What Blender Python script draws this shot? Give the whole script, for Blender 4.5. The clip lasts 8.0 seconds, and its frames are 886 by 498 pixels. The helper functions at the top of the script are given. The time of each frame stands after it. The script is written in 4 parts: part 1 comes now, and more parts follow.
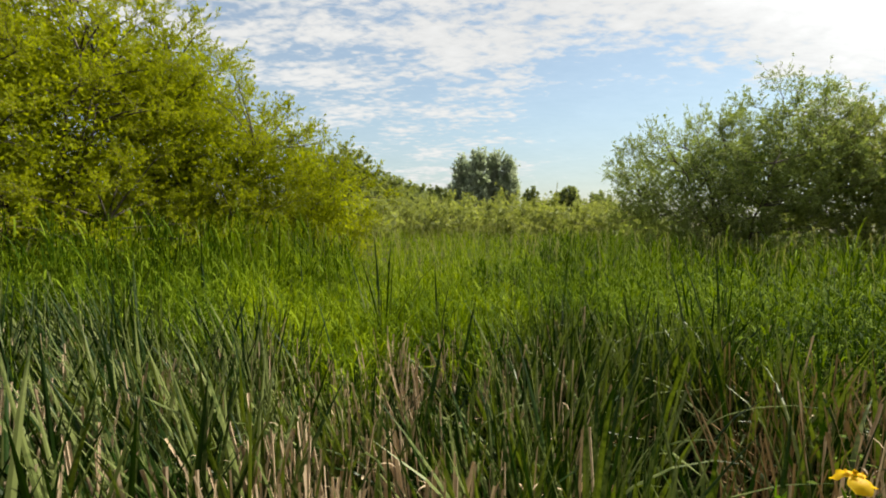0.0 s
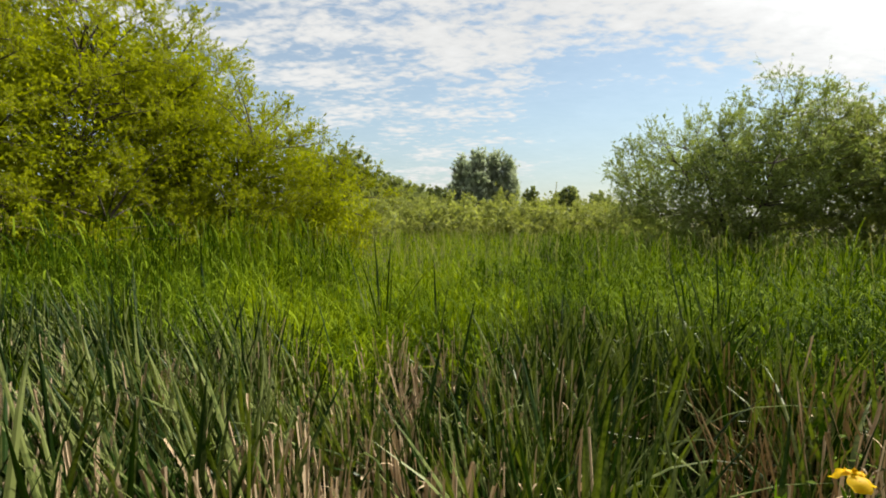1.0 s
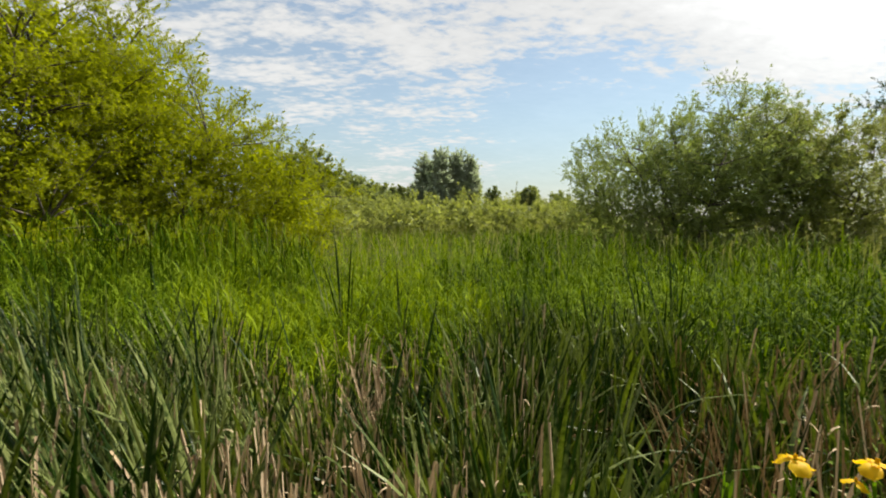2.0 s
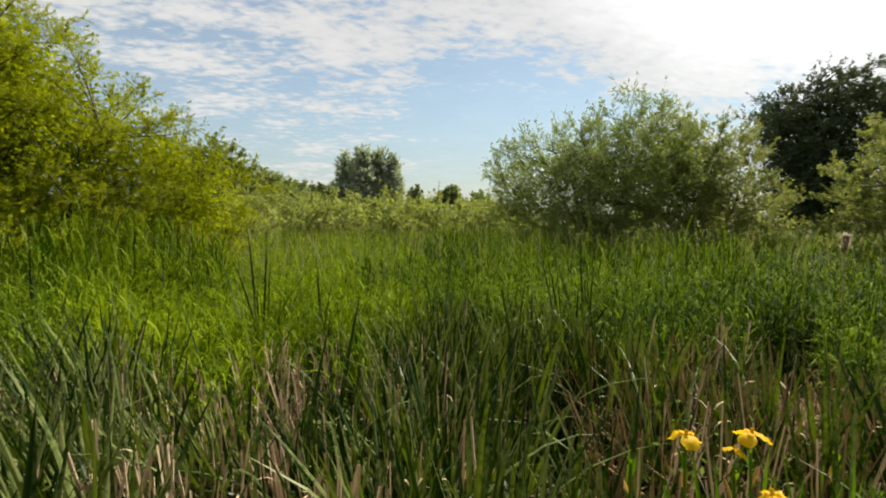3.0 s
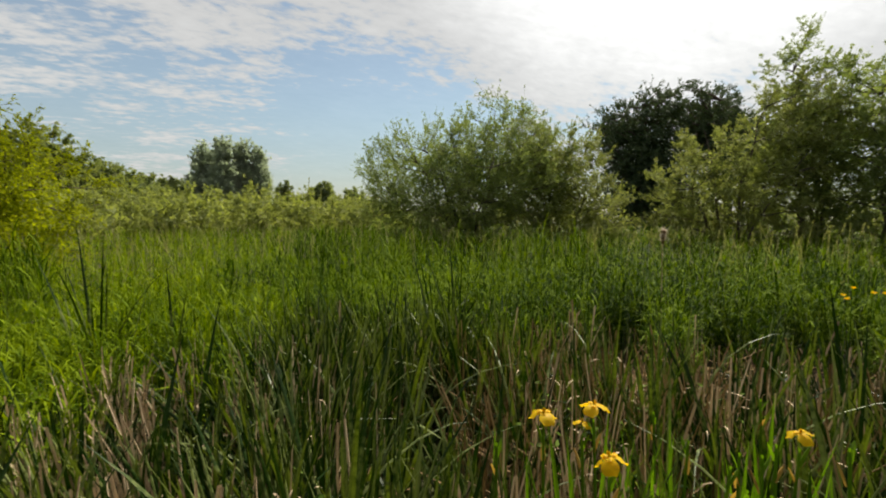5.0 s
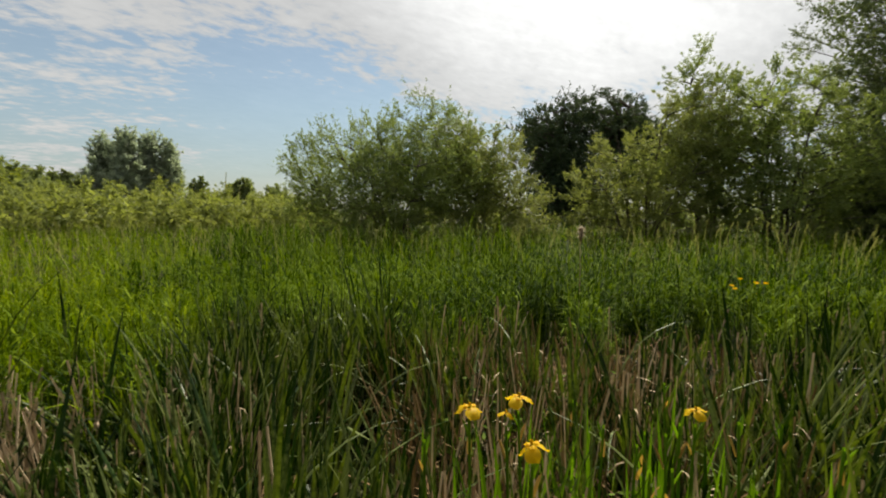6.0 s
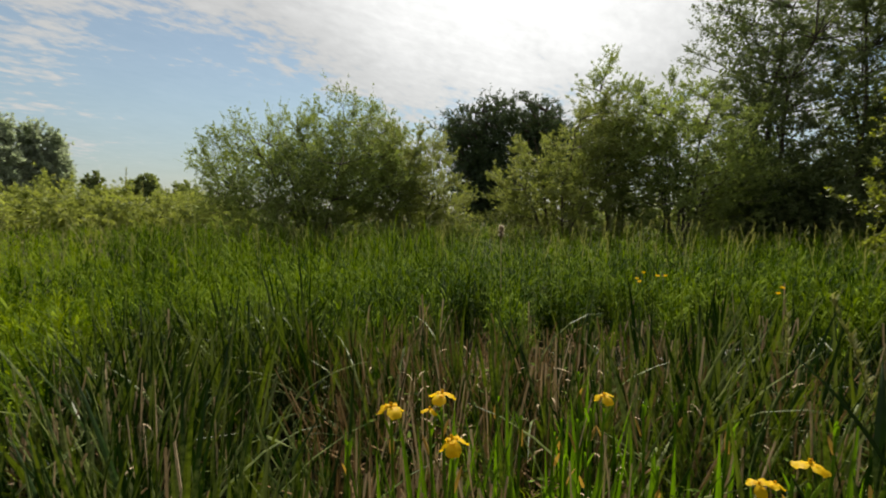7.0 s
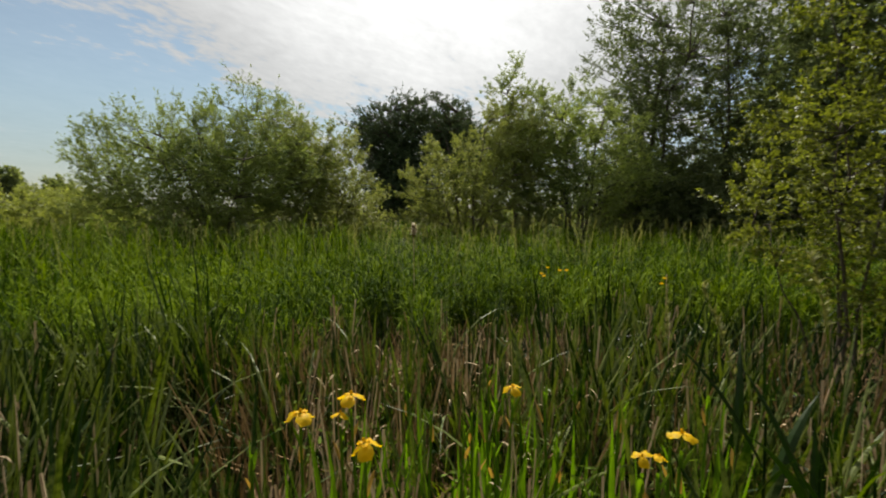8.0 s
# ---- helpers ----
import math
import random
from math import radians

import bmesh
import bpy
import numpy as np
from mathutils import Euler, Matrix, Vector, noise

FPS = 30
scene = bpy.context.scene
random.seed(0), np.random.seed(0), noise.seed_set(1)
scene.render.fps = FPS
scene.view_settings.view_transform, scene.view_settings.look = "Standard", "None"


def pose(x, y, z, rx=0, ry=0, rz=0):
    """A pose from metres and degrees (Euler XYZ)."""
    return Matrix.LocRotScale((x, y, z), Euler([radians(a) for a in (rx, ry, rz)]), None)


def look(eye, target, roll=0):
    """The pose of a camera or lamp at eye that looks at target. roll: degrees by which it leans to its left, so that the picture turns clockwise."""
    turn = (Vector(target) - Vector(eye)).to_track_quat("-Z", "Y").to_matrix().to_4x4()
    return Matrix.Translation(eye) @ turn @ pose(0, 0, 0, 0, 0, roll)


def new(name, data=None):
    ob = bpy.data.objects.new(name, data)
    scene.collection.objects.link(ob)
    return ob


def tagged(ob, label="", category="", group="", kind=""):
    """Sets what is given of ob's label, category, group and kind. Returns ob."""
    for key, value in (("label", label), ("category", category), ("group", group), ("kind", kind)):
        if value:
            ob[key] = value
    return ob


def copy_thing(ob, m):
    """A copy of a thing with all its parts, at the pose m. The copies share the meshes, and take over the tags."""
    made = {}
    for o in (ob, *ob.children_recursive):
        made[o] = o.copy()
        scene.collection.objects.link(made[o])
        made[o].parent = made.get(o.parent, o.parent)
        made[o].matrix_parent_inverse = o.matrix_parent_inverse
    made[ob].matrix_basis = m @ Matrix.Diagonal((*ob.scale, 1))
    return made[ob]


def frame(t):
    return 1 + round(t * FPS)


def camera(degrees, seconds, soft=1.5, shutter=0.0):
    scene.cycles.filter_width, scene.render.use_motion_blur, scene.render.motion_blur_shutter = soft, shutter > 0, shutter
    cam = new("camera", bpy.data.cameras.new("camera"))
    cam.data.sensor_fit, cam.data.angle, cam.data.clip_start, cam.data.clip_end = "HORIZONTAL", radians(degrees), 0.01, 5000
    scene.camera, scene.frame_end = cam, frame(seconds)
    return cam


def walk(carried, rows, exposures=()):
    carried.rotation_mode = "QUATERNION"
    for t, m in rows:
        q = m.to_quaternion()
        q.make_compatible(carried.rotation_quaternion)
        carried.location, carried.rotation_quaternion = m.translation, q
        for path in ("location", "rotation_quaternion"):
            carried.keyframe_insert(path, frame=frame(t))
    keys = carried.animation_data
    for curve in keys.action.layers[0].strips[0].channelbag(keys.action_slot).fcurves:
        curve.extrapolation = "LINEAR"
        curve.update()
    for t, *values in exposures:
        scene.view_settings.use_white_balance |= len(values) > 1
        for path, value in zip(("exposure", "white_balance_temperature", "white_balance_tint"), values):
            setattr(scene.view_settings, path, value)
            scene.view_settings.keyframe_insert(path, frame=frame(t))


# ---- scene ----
# A marsh seen from head height: cattails and yellow irises, a wet meadow, sallow bushes, trees behind.
cam = camera(87.3, 8.0, soft=1.9, shutter=0.3)
ROWS = [  # seconds, x, y, z, pitch, roll, yaw
    (0.0, 0.000, 0.000, 1.600, -3.91, 0.08, 0.00),
    (0.5, 0.001, 0.000, 1.600, -3.91, 0.08, -0.02),
    (1.0, 0.002, 0.001, 1.599, -3.90, 0.09, -0.03),
    (1.5, 0.005, 0.003, 1.599, -3.92, 0.13, -1.18),
    (3.0, 0.016, 0.011, 1.599, -4.22, 0.14, -14.05),
    (3.5, 0.020, 0.010, 1.600, -4.32, 0.15, -17.96),
    (4.0, 0.023, 0.008, 1.601, -4.40, 0.08, -21.36),
    (4.5, 0.028, 0.006, 1.602, -4.46, 0.12, -25.27),
    (6.0, 0.036, 0.000, 1.604, -4.73, -0.06, -38.22),
    (6.5, 0.040, -0.004, 1.604, -4.81, -0.08, -43.01),
    (7.0, 0.046, -0.007, 1.604, -4.87, -0.12, -47.40),
    (7.5, 0.051, -0.010, 1.604, -4.93, -0.18, -52.03),
    (8.0, 0.062, -0.017, 1.603, -5.02, -0.18, -57.98),
]
EXPOSURES = [(0.0, 0.83), (1.5, 0.82), (3.0, 0.70), (4.5, 0.52), (6.0, 0.38), (8.0, 0.34)]
walk(cam, [(t, pose(x, y, z, 90 + p, ro, ya)) for t, x, y, z, p, ro, ya in ROWS], EXPOSURES)

# ---- sun and sky ----
SUN_AZ, SUN_EL = -57.0, 47.0     # degrees: azimuth counted to the left of straight ahead


def flat(az, r):
    """A point on the ground r metres away, az degrees to the left of straight ahead."""
    return (-math.sin(radians(az)) * r, math.cos(radians(az)) * r)


def heading(az, el):
    return Vector((-math.sin(radians(az)) * math.cos(radians(el)), math.cos(radians(az)) * math.cos(radians(el)), math.sin(radians(el))))


sun = new("sun", bpy.data.lights.new("sun", "SUN"))
sun.data.energy, sun.data.angle, sun.data.color = 5.0, radians(0.6), (1.0, 0.93, 0.78)
sun.matrix_world = look(heading(SUN_AZ, SUN_EL) * 50, (0, 0, 0))


def make_world():
    world = bpy.data.worlds.new("sky")
    scene.world = world
    world.use_nodes = True
    nt = world.node_tree
    nt.nodes.clear()
    n, link = nt.nodes.new, nt.links.new

    def m(op, a, b=None, c=None):
        node = n("ShaderNodeMath")
        node.operation = op
        for i, v in enumerate((a, b, c)):
            if v is None:
                continue
            if isinstance(v, (int, float)):
                node.inputs[i].default_value = v
            else:
                link(v, node.inputs[i])
        return node.outputs[0]

    def ramp(v, a, b):
        node = n("ShaderNodeMapRange")
        node.interpolation_type = "SMOOTHSTEP"
        node.inputs[1].default_value, node.inputs[2].default_value = a, b
        link(v, node.inputs[0])
        return node.outputs[0]

    sky = n("ShaderNodeTexSky")
    sky.sky_type, sky.sun_disc = "NISHITA", False
    sky.sun_elevation, sky.sun_rotation = radians(SUN_EL), radians(-SUN_AZ)
    sky.air_density, sky.dust_density, sky.ozone_density = 1.3, 0.4, 2.5
    tc = n("ShaderNodeTexCoord")
    sep = n("ShaderNodeSeparateXYZ")
    link(tc.outputs["Generated"], sep.inputs[0])
    up = m("MAXIMUM", sep.outputs[2], 0.0)
    den = m("ADD", up, 0.20)
    comb = n("ShaderNodeCombineXYZ")
    link(m("DIVIDE", sep.outputs[0], den), comb.inputs[0])
    link(m("DIVIDE", sep.outputs[1], den), comb.inputs[1])

    def fbm(scale, detail, rough, dist=0.0, off=(0, 0, 0), stretch=(1, 1, 1), turn=0.0):
        mp = n("ShaderNodeMapping")
        mp.inputs[1].default_value, mp.inputs[3].default_value = off, stretch
        mp.inputs[2].default_value = (0, 0, radians(turn))
        link(comb.outputs[0], mp.inputs[0])
        t = n("ShaderNodeTexNoise")
        t.inputs["Scale"].default_value, t.inputs["Detail"].default_value = scale, detail
        t.inputs["Roughness"].default_value, t.inputs["Distortion"].default_value = rough, dist
        link(mp.outputs[0], t.inputs["Vector"])
        return t.outputs[0]

    def toward(az, el):
        d = n("ShaderNodeVectorMath")
        d.operation = "DOT_PRODUCT"
        d.inputs[1].default_value = heading(az, el)
        link(tc.outputs["Generated"], d.inputs[0])
        return d.outputs["Value"]

    big = fbm(0.8, 3, 0.5, 0.3, (1.7, 0.4, 0))
    mid = fbm(3.2, 6, 0.6, 0.3, (0.3, 2.1, 0), (1.0, 1.4, 1), 35)
    cell = fbm(15, 4, 0.55, 0.25, (4.1, 0.7, 0), (1, 1.7, 1), 40)
    sunward = ramp(toward(SUN_AZ - 4, 30), 0.80, 0.99)
    gap = ramp(toward(-23, 12), 0.960, 0.997)
    high = ramp(up, 0.20, 0.36)
    cover = m("ADD", m("MULTIPLY", big, 0.55), m("ADD", m("MULTIPLY", mid, 0.75), m("MULTIPLY", cell, 0.60)))
    cover = m("ADD", cover, m("MULTIPLY", sunward, 0.28))
    cover = m("ADD", cover, m("MULTIPLY", high, 0.20))
    cover = m("SUBTRACT", cover, m("MULTIPLY", gap, 0.16))
    veil = m("MULTIPLY", ramp(cover, 0.84, 1.16), 0.93)
    haze = m("SUBTRACT", 1.0, ramp(up, 0.0, 0.22))
    veil = m("MAXIMUM", veil, m("ADD", 0.26, m("MULTIPLY", haze, 0.16)))
    glow = ramp(toward(SUN_AZ, SUN_EL - 8), 0.835, 1.0)
    bright = m("MULTIPLY", m("ADD", 8.6, m("MULTIPLY", glow, 9.5)), m("ADD", 0.66, m("ADD", m("MULTIPLY", mid, 0.38), m("MULTIPLY", cell, 0.28))))
    cloud = n("ShaderNodeCombineColor")
    link(m("MULTIPLY", bright, 1.0), cloud.inputs[0])
    link(m("MULTIPLY", bright, 0.99), cloud.inputs[1])
    link(m("MULTIPLY", bright, 0.96), cloud.inputs[2])
    mix = n("ShaderNodeMix")
    mix.data_type = "RGBA"
    link(veil, mix.inputs[0])
    air = n("ShaderNodeMix")
    air.data_type, air.blend_type = "RGBA", "MULTIPLY"
    air.inputs[0].default_value = 1.0
    link(sky.outputs[0], air.inputs[6])
    air.inputs[7].default_value = (1.20, 1.28, 1.25, 1)
    thin = n("ShaderNodeMix")
    thin.data_type, thin.blend_type = "RGBA", "MULTIPLY"
    link(haze, thin.inputs[0])
    link(air.outputs[2], thin.inputs[6])
    thin.inputs[7].default_value = (0.68, 0.74, 0.84, 1)
    link(thin.outputs[2], mix.inputs[6])
    link(cloud.outputs[0], mix.inputs[7])
    bg = n("ShaderNodeBackground")
    bg.inputs[1].default_value = 0.055
    link(mix.outputs[2], bg.inputs[0])
    out = n("ShaderNodeOutputWorld")
    link(bg.outputs[0], out.inputs[0])


make_world()


# ---- materials ----
def leaf_material(name, dark, light, through_light=0.4, rough=0.5, vary=0.5, glow_tint=(1.25, 1.2, 0.5), coat=0.35, mid=None):
    """Foliage: two greens mixed leaf by leaf and over the plant, part of the light passing through."""
    mat = bpy.data.materials.new(name)
    mat.use_nodes = True
    nt = mat.node_tree
    nt.nodes.clear()
    n, link = nt.nodes.new, nt.links.new
    geo = n("ShaderNodeNewGeometry")
    noise_big = n("ShaderNodeTexNoise")
    noise_big.inputs["Scale"].default_value, noise_big.inputs["Detail"].default_value = vary, 3
    tc = n("ShaderNodeTexCoord")
    link(tc.outputs["Object"], noise_big.inputs["Vector"])
    noise_fine = n("ShaderNodeTexNoise")
    noise_fine.inputs["Scale"].default_value, noise_fine.inputs["Detail"].default_value = 45, 2
    link(tc.outputs["Object"], noise_fine.inputs["Vector"])
    add = n("ShaderNodeMath")
    add.operation = "MULTIPLY_ADD"
    link(geo.outputs["Random Per Island"], add.inputs[0])
    add.inputs[1].default_value = 0.55
    link(noise_big.outputs[0], add.inputs[2])
    add2 = n("ShaderNodeMath")
    add2.operation = "MULTIPLY_ADD"
    link(noise_fine.outputs[0], add2.inputs[0])
    add2.inputs[1].default_value = 0.25
    link(add.outputs[0], add2.inputs[2])
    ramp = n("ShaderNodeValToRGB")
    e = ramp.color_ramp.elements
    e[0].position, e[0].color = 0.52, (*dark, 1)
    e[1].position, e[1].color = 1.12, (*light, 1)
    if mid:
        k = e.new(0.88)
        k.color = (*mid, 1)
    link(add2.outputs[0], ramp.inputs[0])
    bsdf = n("ShaderNodeBsdfPrincipled")
    bsdf.inputs["Roughness"].default_value = rough
    bsdf.inputs["Specular IOR Level"].default_value = coat
    link(ramp.outputs[0], bsdf.inputs["Base Color"])
    mul = n("ShaderNodeMix")
    mul.data_type, mul.blend_type = "RGBA", "MULTIPLY"
    mul.inputs[0].default_value = 1.0
    link(ramp.outputs[0], mul.inputs[6])
    mul.inputs[7].default_value = (*glow_tint, 1)
    tr = n("ShaderNodeBsdfTranslucent")
    link(mul.outputs[2], tr.inputs[0])
    mix = n("ShaderNodeMixShader")
    mix.inputs[0].default_value = through_light
    link(bsdf.outputs[0], mix.inputs[1])
    link(tr.outputs[0], mix.inputs[2])
    out = n("ShaderNodeOutputMaterial")
    link(mix.outputs[0], out.inputs[0])
    return mat


def bark_material(name, dark, light):
    mat = bpy.data.materials.new(name)
    mat.use_nodes = True
    nt = mat.node_tree
    n, link = nt.nodes.new, nt.links.new
    bsdf = nt.nodes["Principled BSDF"]
    tc = n("ShaderNodeTexCoord")
    mp = n("ShaderNodeMapping")
    mp.inputs[3].default_value = (9, 9, 2)
    link(tc.outputs["Object"], mp.inputs[0])
    a = n("ShaderNodeTexNoise")
    a.inputs["Scale"].default_value, a.inputs["Detail"].default_value = 3, 7
    link(mp.outputs[0], a.inputs["Vector"])
    ramp = n("ShaderNodeValToRGB")
    ramp.color_ramp.elements[0].position, ramp.color_ramp.elements[0].color = 0.35, (*dark, 1)
    ramp.color_ramp.elements[1].position, ramp.color_ramp.elements[1].color = 0.7, (*light, 1)
    link(a.outputs[0], ramp.inputs[0])
    link(ramp.outputs[0], bsdf.inputs["Base Color"])
    bump = n("ShaderNodeBump")
    bump.inputs["Strength"].default_value, bump.inputs["Distance"].default_value = 0.6, 0.01
    link(a.outputs[0], bump.inputs["Height"])
    link(bump.outputs[0], bsdf.inputs["Normal"])
    bsdf.inputs["Roughness"].default_value = 0.9
    return mat


def ground_material():
    mat = bpy.data.materials.new("marsh_ground")
    mat.use_nodes = True
    nt = mat.node_tree
    n, link = nt.nodes.new, nt.links.new
    bsdf = nt.nodes["Principled BSDF"]
    tc = n("ShaderNodeTexCoord")
    a = n("ShaderNodeTexNoise")
    a.inputs["Scale"].default_value, a.inputs["Detail"].default_value = 0.35, 8
    link(tc.outputs["Object"], a.inputs["Vector"])
    b = n("ShaderNodeTexNoise")
    b.inputs["Scale"].default_value, b.inputs["Detail"].default_value = 18, 6
    link(tc.outputs["Object"], b.inputs["Vector"])
    r1 = n("ShaderNodeValToRGB")
    r1.color_ramp.elements[0].position, r1.color_ramp.elements[0].color = 0.35, (0.028, 0.022, 0.014, 1)
    r1.color_ramp.elements[1].position, r1.color_ramp.elements[1].color = 0.7, (0.12, 0.09, 0.055, 1)
    link(b.outputs[0], r1.inputs[0])
    mix = n("ShaderNodeMix")
    mix.data_type = "RGBA"
    link(r1.outputs[0], mix.inputs[6])
    mix.inputs[7].default_value = (0.03, 0.05, 0.012, 1)
    mr = n("ShaderNodeMapRange")
    mr.inputs[1].default_value, mr.inputs[2].default_value = 0.42, 0.62
    link(a.outputs[0], mr.inputs[0])
    link(mr.outputs[0], mix.inputs[0])
    link(mix.outputs[2], bsdf.inputs["Base Color"])
    bump = n("ShaderNodeBump")
    bump.inputs["Strength"].default_value, bump.inputs["Distance"].default_value = 0.8, 0.03
    link(b.outputs[0], bump.inputs["Height"])
    link(bump.outputs[0], bsdf.inputs["Normal"])
    bsdf.inputs["Roughness"].default_value = 0.85
    bsdf.inputs["Specular IOR Level"].default_value = 0.08
    return mat


M_GROUND = ground_material()
# pale end paints the sky sheen on some blades, near-black end the shaded ones
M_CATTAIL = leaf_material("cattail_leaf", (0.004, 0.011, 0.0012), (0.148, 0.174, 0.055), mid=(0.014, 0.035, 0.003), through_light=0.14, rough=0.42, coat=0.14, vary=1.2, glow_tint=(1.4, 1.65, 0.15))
M_IRIS = leaf_material("iris_leaf", (0.032, 0.082, 0.004), (0.138, 0.238, 0.015), through_light=0.37, rough=0.45, coat=0.15, vary=2, glow_tint=(1.35, 1.45, 0.25))
M_STRAW = leaf_material("dead_straw", (0.22, 0.15, 0.09), (0.57, 0.44, 0.295), through_light=0.08, rough=0.8, vary=1.5, glow_tint=(1, 0.9, 0.8), coat=0.1)
M_RUST = leaf_material("brown_stem", (0.095, 0.062, 0.027), (0.27, 0.190, 0.095), through_light=0.10, rough=0.8, vary=1.5, glow_tint=(1, 0.85, 0.6), coat=0.05)
M_THATCH = leaf_material("dead_thatch", (0.045, 0.027, 0.012), (0.20, 0.13, 0.065), through_light=0.08, rough=0.85, vary=2, glow_tint=(1, 0.9, 0.8), coat=0.05)
# wide range from leaf to leaf; the bright end stands in for sun glints
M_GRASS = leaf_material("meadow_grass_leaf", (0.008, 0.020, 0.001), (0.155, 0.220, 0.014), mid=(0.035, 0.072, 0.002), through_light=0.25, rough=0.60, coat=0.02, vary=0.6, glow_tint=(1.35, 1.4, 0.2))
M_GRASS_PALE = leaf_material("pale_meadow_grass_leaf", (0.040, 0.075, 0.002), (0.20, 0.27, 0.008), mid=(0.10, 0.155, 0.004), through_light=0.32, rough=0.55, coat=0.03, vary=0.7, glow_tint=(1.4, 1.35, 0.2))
M_WEED = leaf_material("weed_leaf", (0.045, 0.085, 0.010), (0.14, 0.21, 0.03), through_light=0.3, rough=0.6, vary=2, coat=0.05)
M_SEED = leaf_material("grass_seed_head", (0.13, 0.14, 0.055), (0.30, 0.30, 0.13), through_light=0.35, rough=0.7, vary=1, coat=0.1, glow_tint=(1.15, 1.15, 0.6))
M_BARK = bark_material("bark_grey_brown", (0.035, 0.028, 0.02), (0.13, 0.10, 0.075))
M_TWIG = bark_material("twig_bark", (0.06, 0.05, 0.03), (0.16, 0.13, 0.08))
M_HEDGE = leaf_material("sunlit_bush_leaf", (0.140, 0.180, 0.007), (0.33, 0.375, 0.016), through_light=0.56, rough=0.6, vary=0.5, glow_tint=(1.24, 1.2, 0.2), coat=0.05)
M_WILLOW = leaf_material("sallow_leaf", (0.090, 0.137, 0.040), (0.28, 0.34, 0.13), through_light=0.56, rough=0.52, vary=0.45, glow_tint=(1.15, 1.15, 0.5), coat=0.13)
M_YELLOWISH = leaf_material("yellowish_sallow_leaf", (0.105, 0.135, 0.036), (0.28, 0.31, 0.11), through_light=0.52, rough=0.5, vary=0.5, glow_tint=(1.15, 1.15, 0.55), coat=0.15)
M_OAK = leaf_material("dark_tree_leaf", (0.028, 0.050, 0.026), (0.078, 0.112, 0.052), through_light=0.28, rough=0.55, vary=0.3, coat=0.2)
M_ALDER = leaf_material("alder_leaf", (0.065, 0.095, 0.040), (0.18, 0.22, 0.10), through_light=0.48, rough=0.55, vary=0.3, coat=0.12, glow_tint=(1.15, 1.15, 0.6))
# poplar greens paled and greyed: distance haze put into the leaf colour
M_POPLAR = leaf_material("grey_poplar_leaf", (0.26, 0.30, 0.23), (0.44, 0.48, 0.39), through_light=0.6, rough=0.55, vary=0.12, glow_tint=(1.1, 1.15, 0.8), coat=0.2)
M_SCRUB = leaf_material("scrub_leaf", (0.12, 0.155, 0.04), (0.30, 0.34, 0.12), through_light=0.5, rough=0.55, vary=0.2, coat=0.15)
M_SHRUB = leaf_material("shrub_leaf", (0.065, 0.09, 0.014), (0.22, 0.25, 0.055), through_light=0.48, rough=0.45, vary=1.0, coat=0.15, glow_tint=(1.2, 1.2, 0.35))
# lightened as well, so the colour carries the haze over the far wood
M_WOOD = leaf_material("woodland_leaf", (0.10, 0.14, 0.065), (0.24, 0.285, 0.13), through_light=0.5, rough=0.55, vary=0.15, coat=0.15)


# ---- mesh helpers ----
def unit(v):
    return v / (np.linalg.norm(v, axis=-1, keepdims=True) + 1e-9)


def mesh_from(name, verts, faces, material, smooth=True):
    """One mesh from an array of corners and an array of faces of equal size."""
    verts, faces = np.asarray(verts, dtype=np.float32), np.asarray(faces, dtype=np.int32)
    me = bpy.data.meshes.new(name)
    m, k = faces.shape
    me.vertices.add(len(verts))
    me.vertices.foreach_set("co", verts.ravel())
    me.loops.add(m * k)
    me.loops.foreach_set("vertex_index", faces.ravel())
    me.polygons.add(m)
    me.polygons.foreach_set("loop_start", np.arange(0, m * k, k, dtype=np.int32))
    me.polygons.foreach_set("use_smooth", np.full(m, smooth))
    me.update(calc_edges=True)
    me.materials.append(material)
    return me


def part_of(name, me, parent, label=""):
    ob = new(name, me)
    ob.parent = parent
    if label:
        ob["label"] = label
    return ob


def join(pieces):
    """Joins (verts, faces) pairs."""
    vs, fs, k = [], [], 0
    for v, f in pieces:
        vs.append(v)
        fs.append(f + k)
        k += len(v)
    return np.concatenate(vs), np.concatenate(fs)


SWORD = (0.72, 0.94, 1.0, 0.95, 0.66, 0.04)
GRASS = (0.75, 1.0, 0.95, 0.75, 0.45, 0.05)
STALK = (1.0, 0.98, 0.95, 0.92, 0.88, 0.8)


